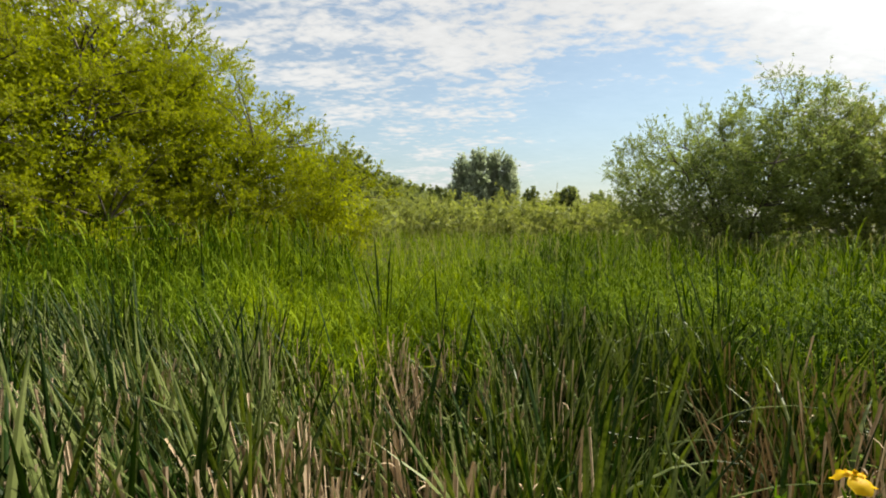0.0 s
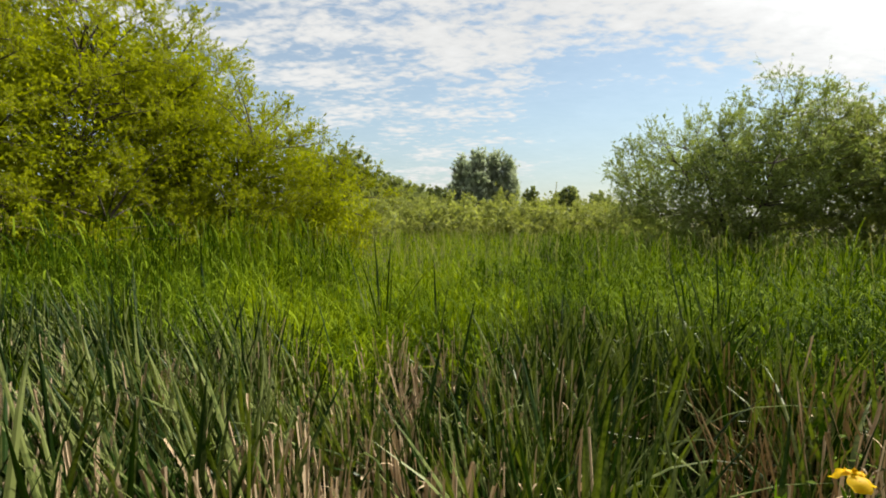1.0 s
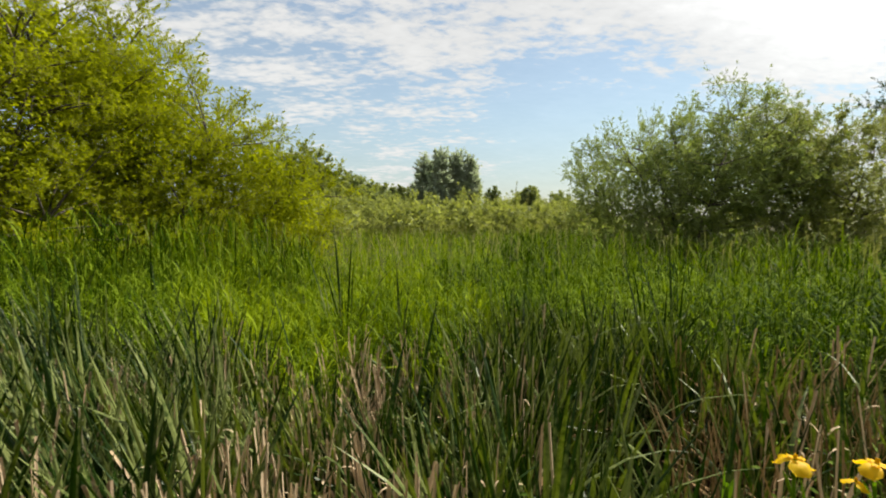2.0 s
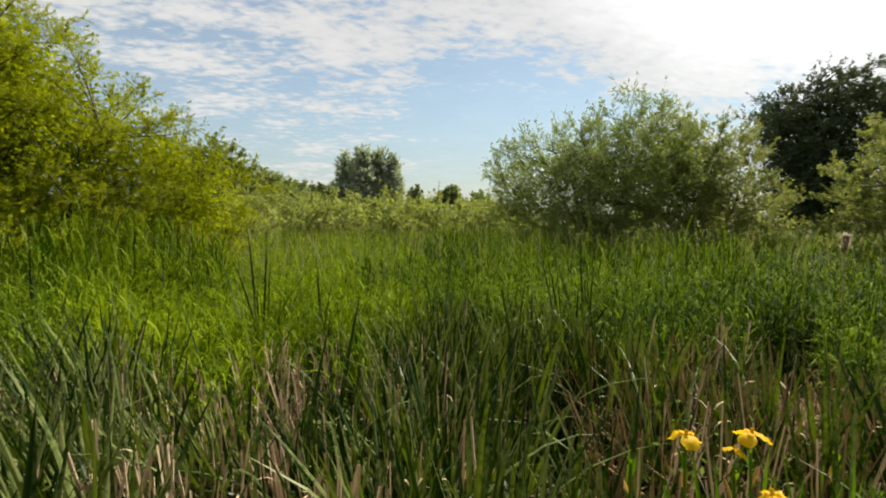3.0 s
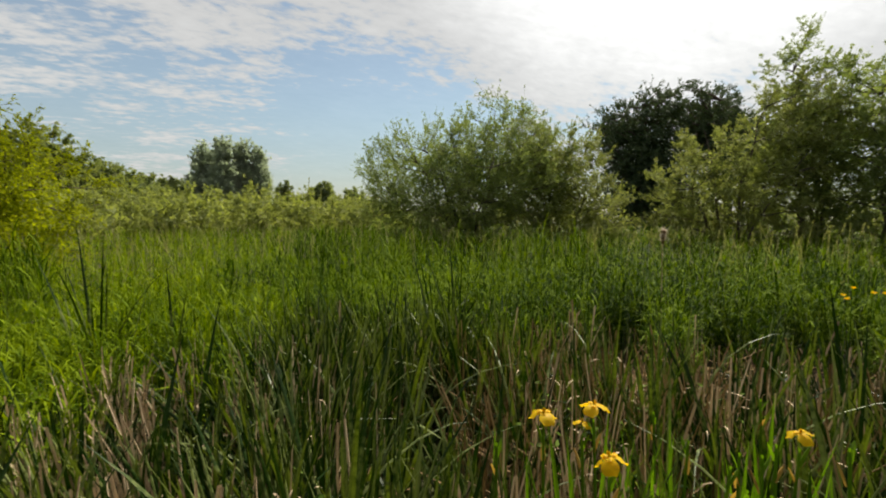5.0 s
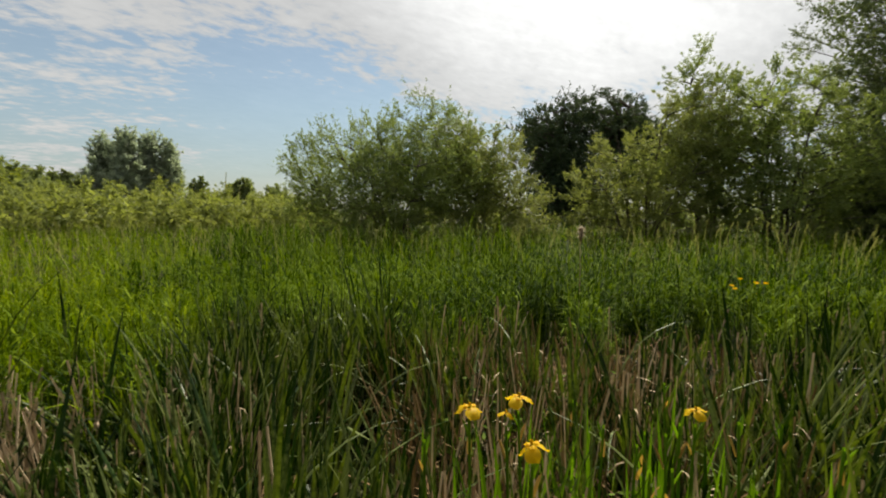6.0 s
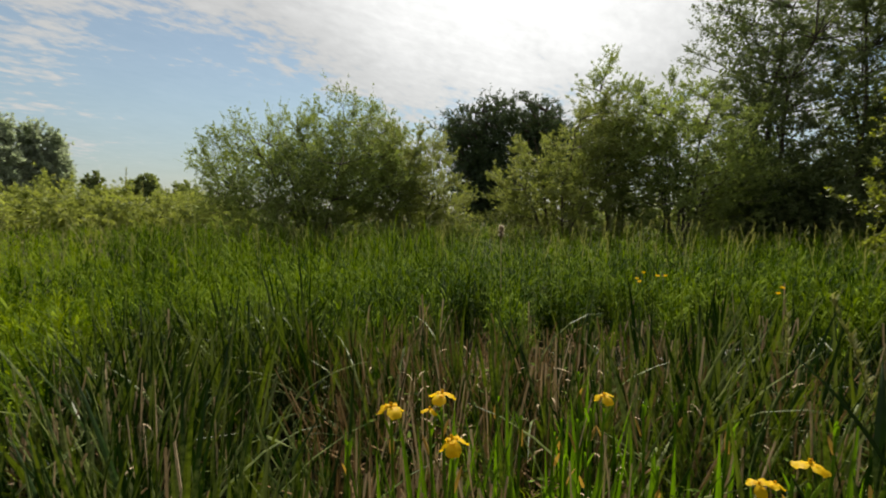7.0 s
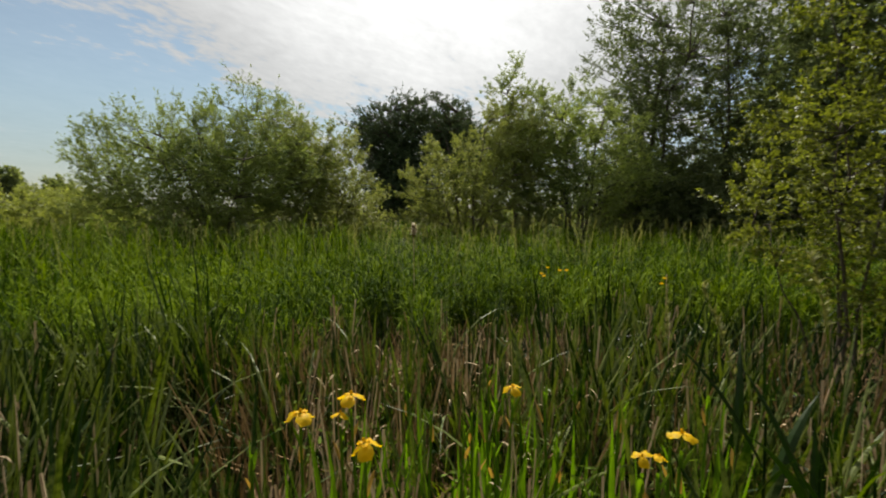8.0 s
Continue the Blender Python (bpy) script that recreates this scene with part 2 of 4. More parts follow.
def blades(base, way, tilt, bend, length, width, profile=SWORD, nseg=5, face=None, fold=0.0, power=1.4):
    """Strips that rise from base, lean by tilt towards way and bend over by bend towards the tip (radians)."""
    n = len(base)
    way, tilt, bend, length, width = (np.broadcast_to(np.asarray(v, float), (n,)) for v in (way, tilt, bend, length, width))
    face = way + math.pi / 2 if face is None else face
    h, z = np.zeros((n, nseg + 1)), np.zeros((n, nseg + 1))
    for j in range(nseg):
        a = tilt + bend * ((j + 0.5) / nseg) ** power
        h[:, j + 1] = h[:, j] + np.sin(a) * length / nseg
        z[:, j + 1] = z[:, j] + np.cos(a) * length / nseg
    c = np.stack([base[:, None, 0] + np.cos(way)[:, None] * h, base[:, None, 1] + np.sin(way)[:, None] * h, base[:, None, 2] + z], -1)
    w = np.interp(np.linspace(0, 1, nseg + 1), np.linspace(0, 1, len(profile)), profile)[None, :] * width[:, None] / 2
    side = np.stack([np.cos(face), np.sin(face), np.zeros(n)], -1)[:, None, :] * w[..., None]
    if fold:
        tang = unit(np.gradient(c, axis=1))
        out = unit(np.cross(np.broadcast_to(side, c.shape), tang)) * w[..., None] * fold
        v = np.stack([c - side + out, c, c + side + out], 2)
        k = 3
    else:
        v = np.stack([c - side, c + side], 2)
        k = 2
    per = (nseg + 1) * k
    quads = []
    for j in range(nseg):
        for q in range(k - 1):
            a = j * k + q
            quads.append((a, a + 1, a + k + 1, a + k))
    f = (np.arange(n) * per)[:, None, None] + np.array(quads)[None]
    return v.reshape(-1, 3), f.reshape(-1, 4)


def tube(points, radii, sides=6):
    p, r = np.asarray(points, float), np.asarray(radii, float)
    d = np.gradient(p, axis=0)
    d /= np.linalg.norm(d, axis=1)[:, None] + 1e-9
    ref = np.where(np.abs(d[:, 2:3]) > 0.9, [[1.0, 0, 0]], [[0, 0, 1.0]])
    u = np.cross(d, ref)
    u /= np.linalg.norm(u, axis=1)[:, None] + 1e-9
    w = np.cross(d, u)
    a = np.linspace(0, 2 * math.pi, sides, endpoint=False)
    v = p[:, None] + r[:, None, None] * (np.cos(a)[None, :, None] * u[:, None] + np.sin(a)[None, :, None] * w[:, None])
    f = []
    for j in range(len(p) - 1):
        for q in range(sides):
            a0, a1 = j * sides + q, j * sides + (q + 1) % sides
            f.append((a0, a1, a1 + sides, a0 + sides))
    return v.reshape(-1, 3), np.array(f)


def leaves_at(rng, p, axis, length, width, up_bias=0.5, facing=0.0):
    """Leaves as bent lozenges: p their stalk ends, axis their directions."""
    n = len(p)
    axis = unit(axis)
    nor = unit(rng.normal(size=(n, 3)) * 0.75 + np.array([0, 0, up_bias]) + facing)
    side = unit(np.cross(axis, nor))
    nor = np.cross(side, axis)
    L = (length * rng.uniform(0.6, 1.25, n))[:, None]
    W = (width * rng.uniform(0.7, 1.2, n))[:, None]
    mid = p + axis * L * 0.45
    v = np.stack([p, mid + side * W / 2 - nor * W * 0.12, p + axis * L - nor * L * 0.15, mid - side * W / 2 - nor * W * 0.12], 1)
    f = np.arange(n * 4).reshape(n, 4)
    return v.reshape(-1, 3), f


# ---- ground ----
def make_ground():
    rng = np.random.default_rng(3)
    radii = np.concatenate([[0.0], np.geomspace(0.3, 4500, 60)])
    turns = np.linspace(0, 2 * math.pi, 96, endpoint=False)
    v, f = [], []
    for i, r in enumerate(radii):
        for a in turns:
            x, y = math.cos(a) * r, math.sin(a) * r
            z = 0.04 * noise.noise((x * 0.5, y * 0.5, 0)) if r < 40 else 0.0
            v.append((x, y, z))
    k = len(turns)
    for i in range(len(radii) - 1):
        for j in range(k):
            f.append((i * k + j, (i + 1) * k + j, (i + 1) * k + (j + 1) % k, i * k + (j + 1) % k))
    ob = new("ground", mesh_from("ground", np.array(v), np.array(f), M_GROUND))
    tagged(ob, "wet dark marsh soil with green growth, reaching the horizon", "ground", kind="structure")


make_ground()


# ---- trees and bushes ----
def small_leaves(rng, p, axis, length, width, up_bias=0.5, facing=0.0):
    """Small pointed leaves of three corners each, for crowns of many thousands."""
    n = len(p)
    axis = unit(axis)
    nor = unit(rng.normal(size=(n, 3)) * 0.75 + np.array([0, 0, up_bias]) + facing)
    side = unit(np.cross(axis, nor)) * (width * rng.uniform(0.7, 1.2, n))[:, None] / 2
    L = (length * rng.uniform(0.6, 1.25, n))[:, None]
    root = p + axis * L * rng.uniform(0.0, 0.25, (n, 1))
    v = np.stack([root - side, root + side * rng.uniform(0.5, 1.0, (n, 1)) + axis * L * 0.2, p + axis * L], 1)
    return v.reshape(-1, 3), np.arange(n * 3).reshape(n, 3)


def grow_tree(name, az, r, lobes, seed, boughs, twigs, subs, per, leaf, mats, stems=5, radius=0.06, twig_len=0.5, rise=0.25, label="", category="tree",
              group="", shell=(0.55, 0.92), low=0.4, core=0, core_size=2.2, thick=0.0035, fan=0.75, airy=0.0, bare=0.5, limb=0.42):
    """A tree or bush that branches: stems, limbs to boughs spread over the lobes, twigs that fan out of each bough, side twigs, pairs of leaves along them.
    lobes: (right, away, height, half width, half depth, half height). rise: how far twigs turn up; airy: how far the crown thins out towards its top."""
    rng = np.random.default_rng(seed)
    x, y = flat(az, r)
    root = tagged(new(name), label, category, group)
    root.matrix_world = pose(x, y, 0, 0, 0, az)
    lob = np.array(lobes, float)
    weight = lob[:, 3] * lob[:, 5] + lob[:, 4] * lob[:, 5]
    # bough ends, kept apart from each other
    n = boughs * 14
    which = rng.choice(len(lob), n, p=weight / weight.sum())
    d = unit(rng.normal(size=(n, 3)))
    C = lob[which, :3] + d * lob[which, 3:] * rng.uniform(shell[0], shell[1], (n, 1))
    deep = np.zeros(n, bool)
    for i, q in enumerate(lob):
        deep |= (((C - q[:3]) / q[3:]) ** 2).sum(1) < 0.5 * (which != i)
    ok = (C[:, 2] > low) & (~deep | (rng.uniform(0, 1, n) < 0.2))
    high = np.clip(C[:, 2] / (lob[:, 2] + lob[:, 5]).max(), 0, 1)
    ok &= rng.uniform(0, 1, n) > airy * high
    C, d, which = C[ok], d[ok], which[ok]
    apart = 1.5 * math.sqrt(float((lob[:, 3] * lob[:, 5]).sum()) * 4 / boughs)
    chosen = []
    while len(chosen) < boughs and apart > 0.05:
        for i in range(len(C)):
            if len(chosen) >= boughs:
                break
            if not chosen or ((C[chosen] - C[i]) ** 2).sum(1).min() > apart ** 2:
                chosen.append(i)
        apart *= 0.8
    B, which = C[chosen], which[chosen]
    nb = len(B)
    # stems
    top = lob[np.argsort(-weight)]
    ends = []
    for i in range(stems):
        q = top[i % len(top)]
        c = q[:3] + rng.normal(size=3) * 0.3 * q[3:]
        a = np.array([c[0] * 0.14 + rng.normal() * radius * 2, c[1] * 0.14 + rng.normal() * radius * 2, -0.05])
        c[2] = max(min(c[2] + 0.45 * q[5], 0.86 * (lob[:, 2] + lob[:, 5]).max()), 0.6)
        s = np.linspace(0, 1, 9)[:, None]
        mid = np.array([a[0] * 0.6 + c[0] * 0.4, a[1] * 0.6 + c[1] * 0.4, c[2] * 0.6])
        pts = (1 - s) ** 2 * a + 2 * s * (1 - s) * mid + s ** 2 * c + rng.normal(size=(9, 3)) * 0.012 * c[2] * (s > 0) * (s < 1)
        v, f = tube(pts, radius * rng.uniform(0.7, 1.2) * np.linspace(1, 0.22, 9), 7)
        part_of("trunk", mesh_from("trunk", v, f, mats[1]), root)
        ends.append(pts)
    allpts = np.concatenate([e[1:] for e in ends])
    # limbs
    s = np.linspace(0, 1, 7)
    paths = np.zeros((nb, 7, 3))
    limbs = []
    for i, b in enumerate(B):
        fall = allpts[:, 2] - (b[2] - 0.35 * np.linalg.norm(allpts[:, :2] - b[:2], axis=1))
        near = allpts[np.argmin(((allpts - b) ** 2).sum(1) + 3.0 * np.maximum(fall, 0) ** 2)]
        mid = near * 0.45 + b * 0.55 + np.array([0, 0, 0.10 - 0.2 * rise]) * np.linalg.norm(b - near) + rng.normal(size=3) * 0.08
        t = s[:, None]
        paths[i] = (1 - t) ** 2 * near + 2 * t * (1 - t) * mid + t ** 2 * b
        limbs.append(tube(paths[i], radius * limb * np.linspace(1, 0.18, 7), 3))
    v, f = join(limbs)
    tagged(part_of("branchwork", mesh_from("branchwork", v, f, mats[1]), root), kind="stuff")
    # twigs
    outward = unit((B - lob[which, :3]) / lob[which, 3:] ** 2 + np.array([0, 0, 0.12]))
    size = rng.uniform(0.75, 1.25, nb)
    k = nb * twigs
    bi = np.repeat(np.arange(nb), twigs)
    u = rng.uniform(bare, 1.0, k) ** 0.7
    seg = np.minimum((u * 6).astype(int), 5)
    fr = (u * 6 - seg)[:, None]
    start = paths[bi, seg] * (1 - fr) + paths[bi, seg + 1] * fr
    tang = unit(paths[bi, seg + 1] - paths[bi, seg])
    way = unit(outward[bi] * 0.75 + tang * 0.45 + rng.normal(size=(k, 3)) * fan * np.array([1, 1, 0.7]) + np.array([0, 0, rise]))
    L = twig_len * size[bi] * rng.uniform(0.55, 1.2, k)
    curl = np.array([0, 0, 1.0]) * (rise * 0.6 * L)[:, None] + rng.normal(size=(k, 3)) * 0.10 * L[:, None]
    # side twigs
    j = np.repeat(np.arange(k), subs)
    uu = rng.uniform(0.2, 0.95, len(j))[:, None]
    start2 = start[j] + way[j] * L[j][:, None] * uu + curl[j] * uu ** 2
    way2 = unit(way[j] * 0.8 + unit(rng.normal(size=(len(j), 3))) * 0.9 + np.array([0, 0, 0.15]))
    L2 = L[j] * 0.55 * (1.15 - uu[:, 0]) * rng.uniform(0.7, 1.2, len(j))
    S, D, LL = np.concatenate([start, start2]), np.concatenate([way, way2]), np.concatenate([L, L2])
    K = np.concatenate([curl, np.zeros((len(j), 3))])
    own = np.concatenate([bi, bi[j]])
    t = len(S)
    wide = unit(np.cross(D, rng.normal(size=(t, 3)))) * thick
    tip = S + D * LL[:, None] + K
    v = np.stack([S - wide, S + wide, tip + wide * 0.3, tip - wide * 0.3], 1).reshape(-1, 3)
    tagged(part_of("brushwood", mesh_from("brushwood", v, np.arange(t * 4).reshape(t, 4), M_TWIG), root), kind="stuff")
    # leaves
    ti = np.repeat(np.arange(t), 2 * per)
    q = rng.uniform(0.12, 1.02, len(ti))[:, None]
    p = S[ti] + D[ti] * LL[ti][:, None] * q + K[ti] * q ** 2
    la = D[ti] * 0.65 + unit(rng.normal(size=(len(ti), 3))) * 0.85 - np.array([0, 0, 0.12])
    v, f = small_leaves(rng, p, la, leaf[0], leaf[1], up_bias=0.8, facing=0.55 * outward[own[ti]])
    if core:   # broad shaded leaves deep inside the crown
        cw = lob[:, 3] * lob[:, 4] * lob[:, 5] * (1 - airy * np.clip(lob[:, 2] / lob[:, 2].max(), 0, 1))
        g = rng.choice(len(lob), core, p=cw / cw.sum())
        p = lob[g, :3] + unit(rng.normal(size=(core, 3))) * lob[g, 3:] * (rng.uniform(0, 1, (core, 1)) ** 0.5 * (shell[0] + 0.12))
        p[:, 2] = np.where(p[:, 2] < low * 0.5, low * 0.5 + rng.uniform(0, 0.6, core), p[:, 2])
        v, f = join([(v, f), small_leaves(rng, p, rng.normal(size=(core, 3)), leaf[0] * core_size, leaf[1] * core_size, 0.5)])
    v[:, 2] = np.maximum(v[:, 2], 0.02)
    part_of("crown", mesh_from("crown", v, f, mats[0], smooth=False), root)
    return root


def sunlit_bush():
    grow_tree("bush", 27.0, 11.5, [(-0.4, 0, 2.6, 3.0, 2.4, 2.6), (-1.0, 0.3, 4.3, 2.4, 2.0, 2.0), (2.6, -0.2, 1.7, 1.7, 1.5, 1.7), (1.9, 0, 2.7, 1.4, 1.4, 1.1), (-0.2, 0.1, 4.0, 1.7, 1.6, 1.2), (0, 1.2, 0.9, 4.2, 1.4, 0.9),
                                   (1.0, 0.2, 3.1, 1.8, 1.6, 1.5), (-3.2, -0.6, 2.6, 2.2, 1.8, 2.6), (-2.8, 0.2, 4.7, 2.3, 1.8, 1.7), (0.6, -0.4, 1.1, 3.0, 1.6, 0.9)],
              11, 300, 11, 4, 11, (0.042, 0.026), (M_HEDGE, M_BARK), stems=8, radius=0.06, twig_len=0.55, rise=0.2, low=0.5,
              core=80000, core_size=2.4, label="large rounded bush with dense yellow-green sunlit leaves", category="bush")
    grow_tree("bush", 41.0, 10.0, [(0, 0, 2.4, 2.4, 2.0, 2.4), (0.4, -0.5, 1.1, 2.4, 1.6, 0.9), (-1.2, 0.4, 3.7, 2.3, 2.0, 2.6), (0.6, 0.6, 4.2, 2.0, 1.7, 1.8)],
              12, 125, 10, 4, 10, (0.044, 0.027), (M_HEDGE, M_BARK), stems=7, radius=0.06, twig_len=0.6, rise=0.1, low=0.9,
              core=18000, core_size=2.2, label="tall bush with yellow-green leaves and shaded hollows", category="bush")


def sallow_bushes():
    grow_tree("sallow_bush", -33.0, 14.5, [(0, 0, 2.3, 2.8, 2.3, 1.9), (-2.0, -0.3, 2.5, 1.7, 1.5, 1.3), (0.9, 0.2, 3.55, 1.5, 1.5, 1.35), (1.4, -0.2, 2.7, 1.7, 1.6, 1.8),
                                           (-2.2, -0.2, 1.6, 1.2, 1.2, 1.2), (-0.4, 0, 2.9, 1.6, 1.6, 1.35), (-1.3, 0, 3.2, 1.3, 1.2, 0.8), (0, -0.4, 1.1, 2.6, 1.5, 0.8)],
              21, 180, 11, 4, 9, (0.055, 0.027), (M_WILLOW, M_BARK), stems=13, radius=0.045, twig_len=0.65, rise=0.35, low=0.5,
              core=14000, core_size=2.6, label="broad grey-green sallow bush with many thin stems", category="bush")
    grow_tree("sallow_bush", -43.5, 15.5, [(0, 0, 2.2, 1.9, 1.9, 2.2), (-0.6, 0.2, 3.2, 1.5, 1.4, 1.4), (1.2, -0.3, 1.3, 1.3, 1.2, 1.3)],
              22, 72, 10, 4, 8, (0.067, 0.033), (M_YELLOWISH, M_BARK), stems=8, radius=0.045, twig_len=0.6, rise=0.3, low=0.6,
              core=6500, core_size=2.6, label="yellowish-green sallow bush beside the grey-green one", category="bush")


def right_bushes():
    grow_tree("sallow_bush", -61.0, 17.0, [(0, 0, 2.2, 2.4, 2.0, 2.2), (1.2, 0.3, 3.5, 1.7, 1.7, 1.7), (1.5, 0.3, 4.4, 1.2, 1.2, 1.2), (-1.2, -0.3, 1.5, 1.3, 1.3, 1.5)],
              31, 80, 10, 4, 8, (0.079, 0.042), (M_YELLOWISH, M_BARK), stems=7, radius=0.05, twig_len=0.65, rise=0.2, low=0.5,
              core=5200, label="yellowish-green bush with a sloping crown above tall grass", category="bush")
    grow_tree("sallow_bush", -67.5, 19.0, [(0, 0, 2.8, 2.0, 1.9, 2.8), (-0.2, 0, 4.6, 1.3, 1.2, 1.6), (-0.3, 0, 5.7, 0.8, 0.8, 1.8), (0.9, 0.2, 4.1, 1.7, 1.6, 2.0)],
              32, 84, 10, 4, 8, (0.079, 0.044), (M_WILLOW, M_BARK), stems=7, radius=0.06, twig_len=0.65, rise=0.3, low=0.5,
              airy=0.35, core=4800, label="tall grey-green bush with an airy pointed top", category="bush")
    grow_tree("sallow_bush", -74.0, 18.0, [(0, 0, 2.4, 2.4, 2.0, 2.4), (-0.2, 0.2, 4.5, 1.7, 1.7, 1.7), (1.6, 0.2, 3.0, 1.6, 1.5, 2.0)],
              33, 84, 10, 4, 8, (0.079, 0.042), (M_WILLOW, M_BARK), stems=7, radius=0.06, twig_len=0.65, rise=0.25, low=0.5,
              core=6000, label="grey-green sallow bush with glinting leaves", category="bush")


def tall_trees():
    grow_tree("alder_tree", -81.0, 22.0, [(0, 0, 5.6, 2.6, 2.4, 3.6), (-0.6, 0, 8.6, 2.2, 2.0, 2.6), (0.4, 0.4, 2.6, 2.6, 2.2, 2.6), (1.4, 0, 7.6, 1.9, 1.8, 2.6)],
              41, 135, 10, 4, 9, (0.067, 0.046), (M_ALDER, M_BARK), stems=5, radius=0.12, twig_len=0.75, rise=0.25, low=0.5, limb=0.3,
              airy=0.6, core=12000, core_size=2.6, label="tall dark alder with several slim trunks and airy crown", category="tree")
    grow_tree("alder_tree", -90.0, 23.0, [(0, 0, 5.0, 2.8, 2.4, 4.2), (-0.2, 0, 9.0, 2.6, 2.2, 2.8), (0.6, 0.4, 2.6, 3.0, 2.4, 2.6)],
              42, 125, 10, 4, 8, (0.072, 0.050), (M_ALDER, M_BARK), stems=5, radius=0.12, twig_len=0.75, rise=0.25, low=0.5, limb=0.3,
              airy=0.5, core=13000, core_size=2.6, label="tall dark alder standing in deep shade", category="tree")
    for az, r, seed in ((-85.5, 20.5, 44), (-79.0, 20.8, 45), (-93.0, 20.5, 46)):
        grow_tree("alder_bush", az, r, [(0, 0, 1.6, 2.3, 1.5, 1.6), (0.3, 0.2, 2.6, 1.6, 1.4, 1.3)], seed, 34, 8, 3, 7, (0.097, 0.067), (M_ALDER, M_BARK), stems=5, radius=0.05,
                  twig_len=0.6, core=4000, core_size=2.4, label="low shaded alder bush below the tall trees", category="bush")
    for az, r, h, seed in ((-98.5, 22.0, 11.5, 43), (-107.0, 20.0, 11.0, 47), (-94.5, 29.0, 12.5, 48)):
        grow_tree("alder_tree", az, r, [(0, 0, h * 0.42, 3.0, 2.4, h * 0.40), (0, 0, h * 0.73, 2.6, 2.2, h * 0.26), (0, 0.4, h * 0.22, 3.2, 2.4, h * 0.22)],
                  seed, 70, 8, 3, 7, (0.126, 0.088), (M_ALDER, M_BARK), stems=4, radius=0.13, twig_len=0.8, rise=0.2, low=0.5, limb=0.3,
                  airy=0.35, core=7000, core_size=2.6, label="tall dark alder at the wood's edge", category="tree")


def dark_tree():
    grow_tree("oak_tree", -53.0, 36.0, [(0, 0, 5.2, 3.6, 3.4, 4.2), (-2.1, 0, 7.2, 2.3, 2.2, 2.2), (1.2, 0.3, 8.3, 2.6, 2.5, 2.2), (4.2, 0.4, 7.0, 2.8, 2.4, 2.6), (0, 0, 2.6, 4.0, 3.4, 2.6)],
              51, 290, 9, 3, 6, (0.118, 0.080), (M_OAK, M_BARK), stems=3, radius=0.3, twig_len=0.75, rise=0.15, low=0.6, limb=0.3,
              core=18000, core_size=2.6, label="dark green oak with a dense rounded crown", category="tree")
    grow_tree("oak_tree", -61.5, 40.0, [(0, 0, 5.2, 3.8, 3.2, 4.2), (-1.6, 0, 8.0, 2.8, 2.4, 2.2)],
              52, 70, 8, 3, 7, (0.160, 0.113), (M_OAK, M_BARK), stems=3, radius=0.3, twig_len=0.8, rise=0.15, low=0.6, limb=0.3,
              core=6000, label="dark green oak behind the bushes", category="tree")


def near_shrub():
    grow_tree("alder_shrub", -99.3, 4.7, [(0, 0, 1.9, 0.72, 0.8, 0.9), (0.2, 0, 2.8, 0.55, 0.6, 0.7), (-0.42, -0.1, 1.55, 0.50, 0.5, 0.35), (0.8, 0.2, 2.4, 0.9, 0.9, 1.3), (0.5, 0.1, 1.3, 0.8, 0.7, 0.6)],
              61, 95, 10, 3, 7, (0.034, 0.025), (M_SHRUB, M_BARK), stems=8, radius=0.014, twig_len=0.36, rise=0.05,
              label="young alder shrub with slender stems and small bright leaves", category="shrub", shell=(0.3, 0.95), low=0.75, thick=0.0018, limb=0.5, bare=0.3)


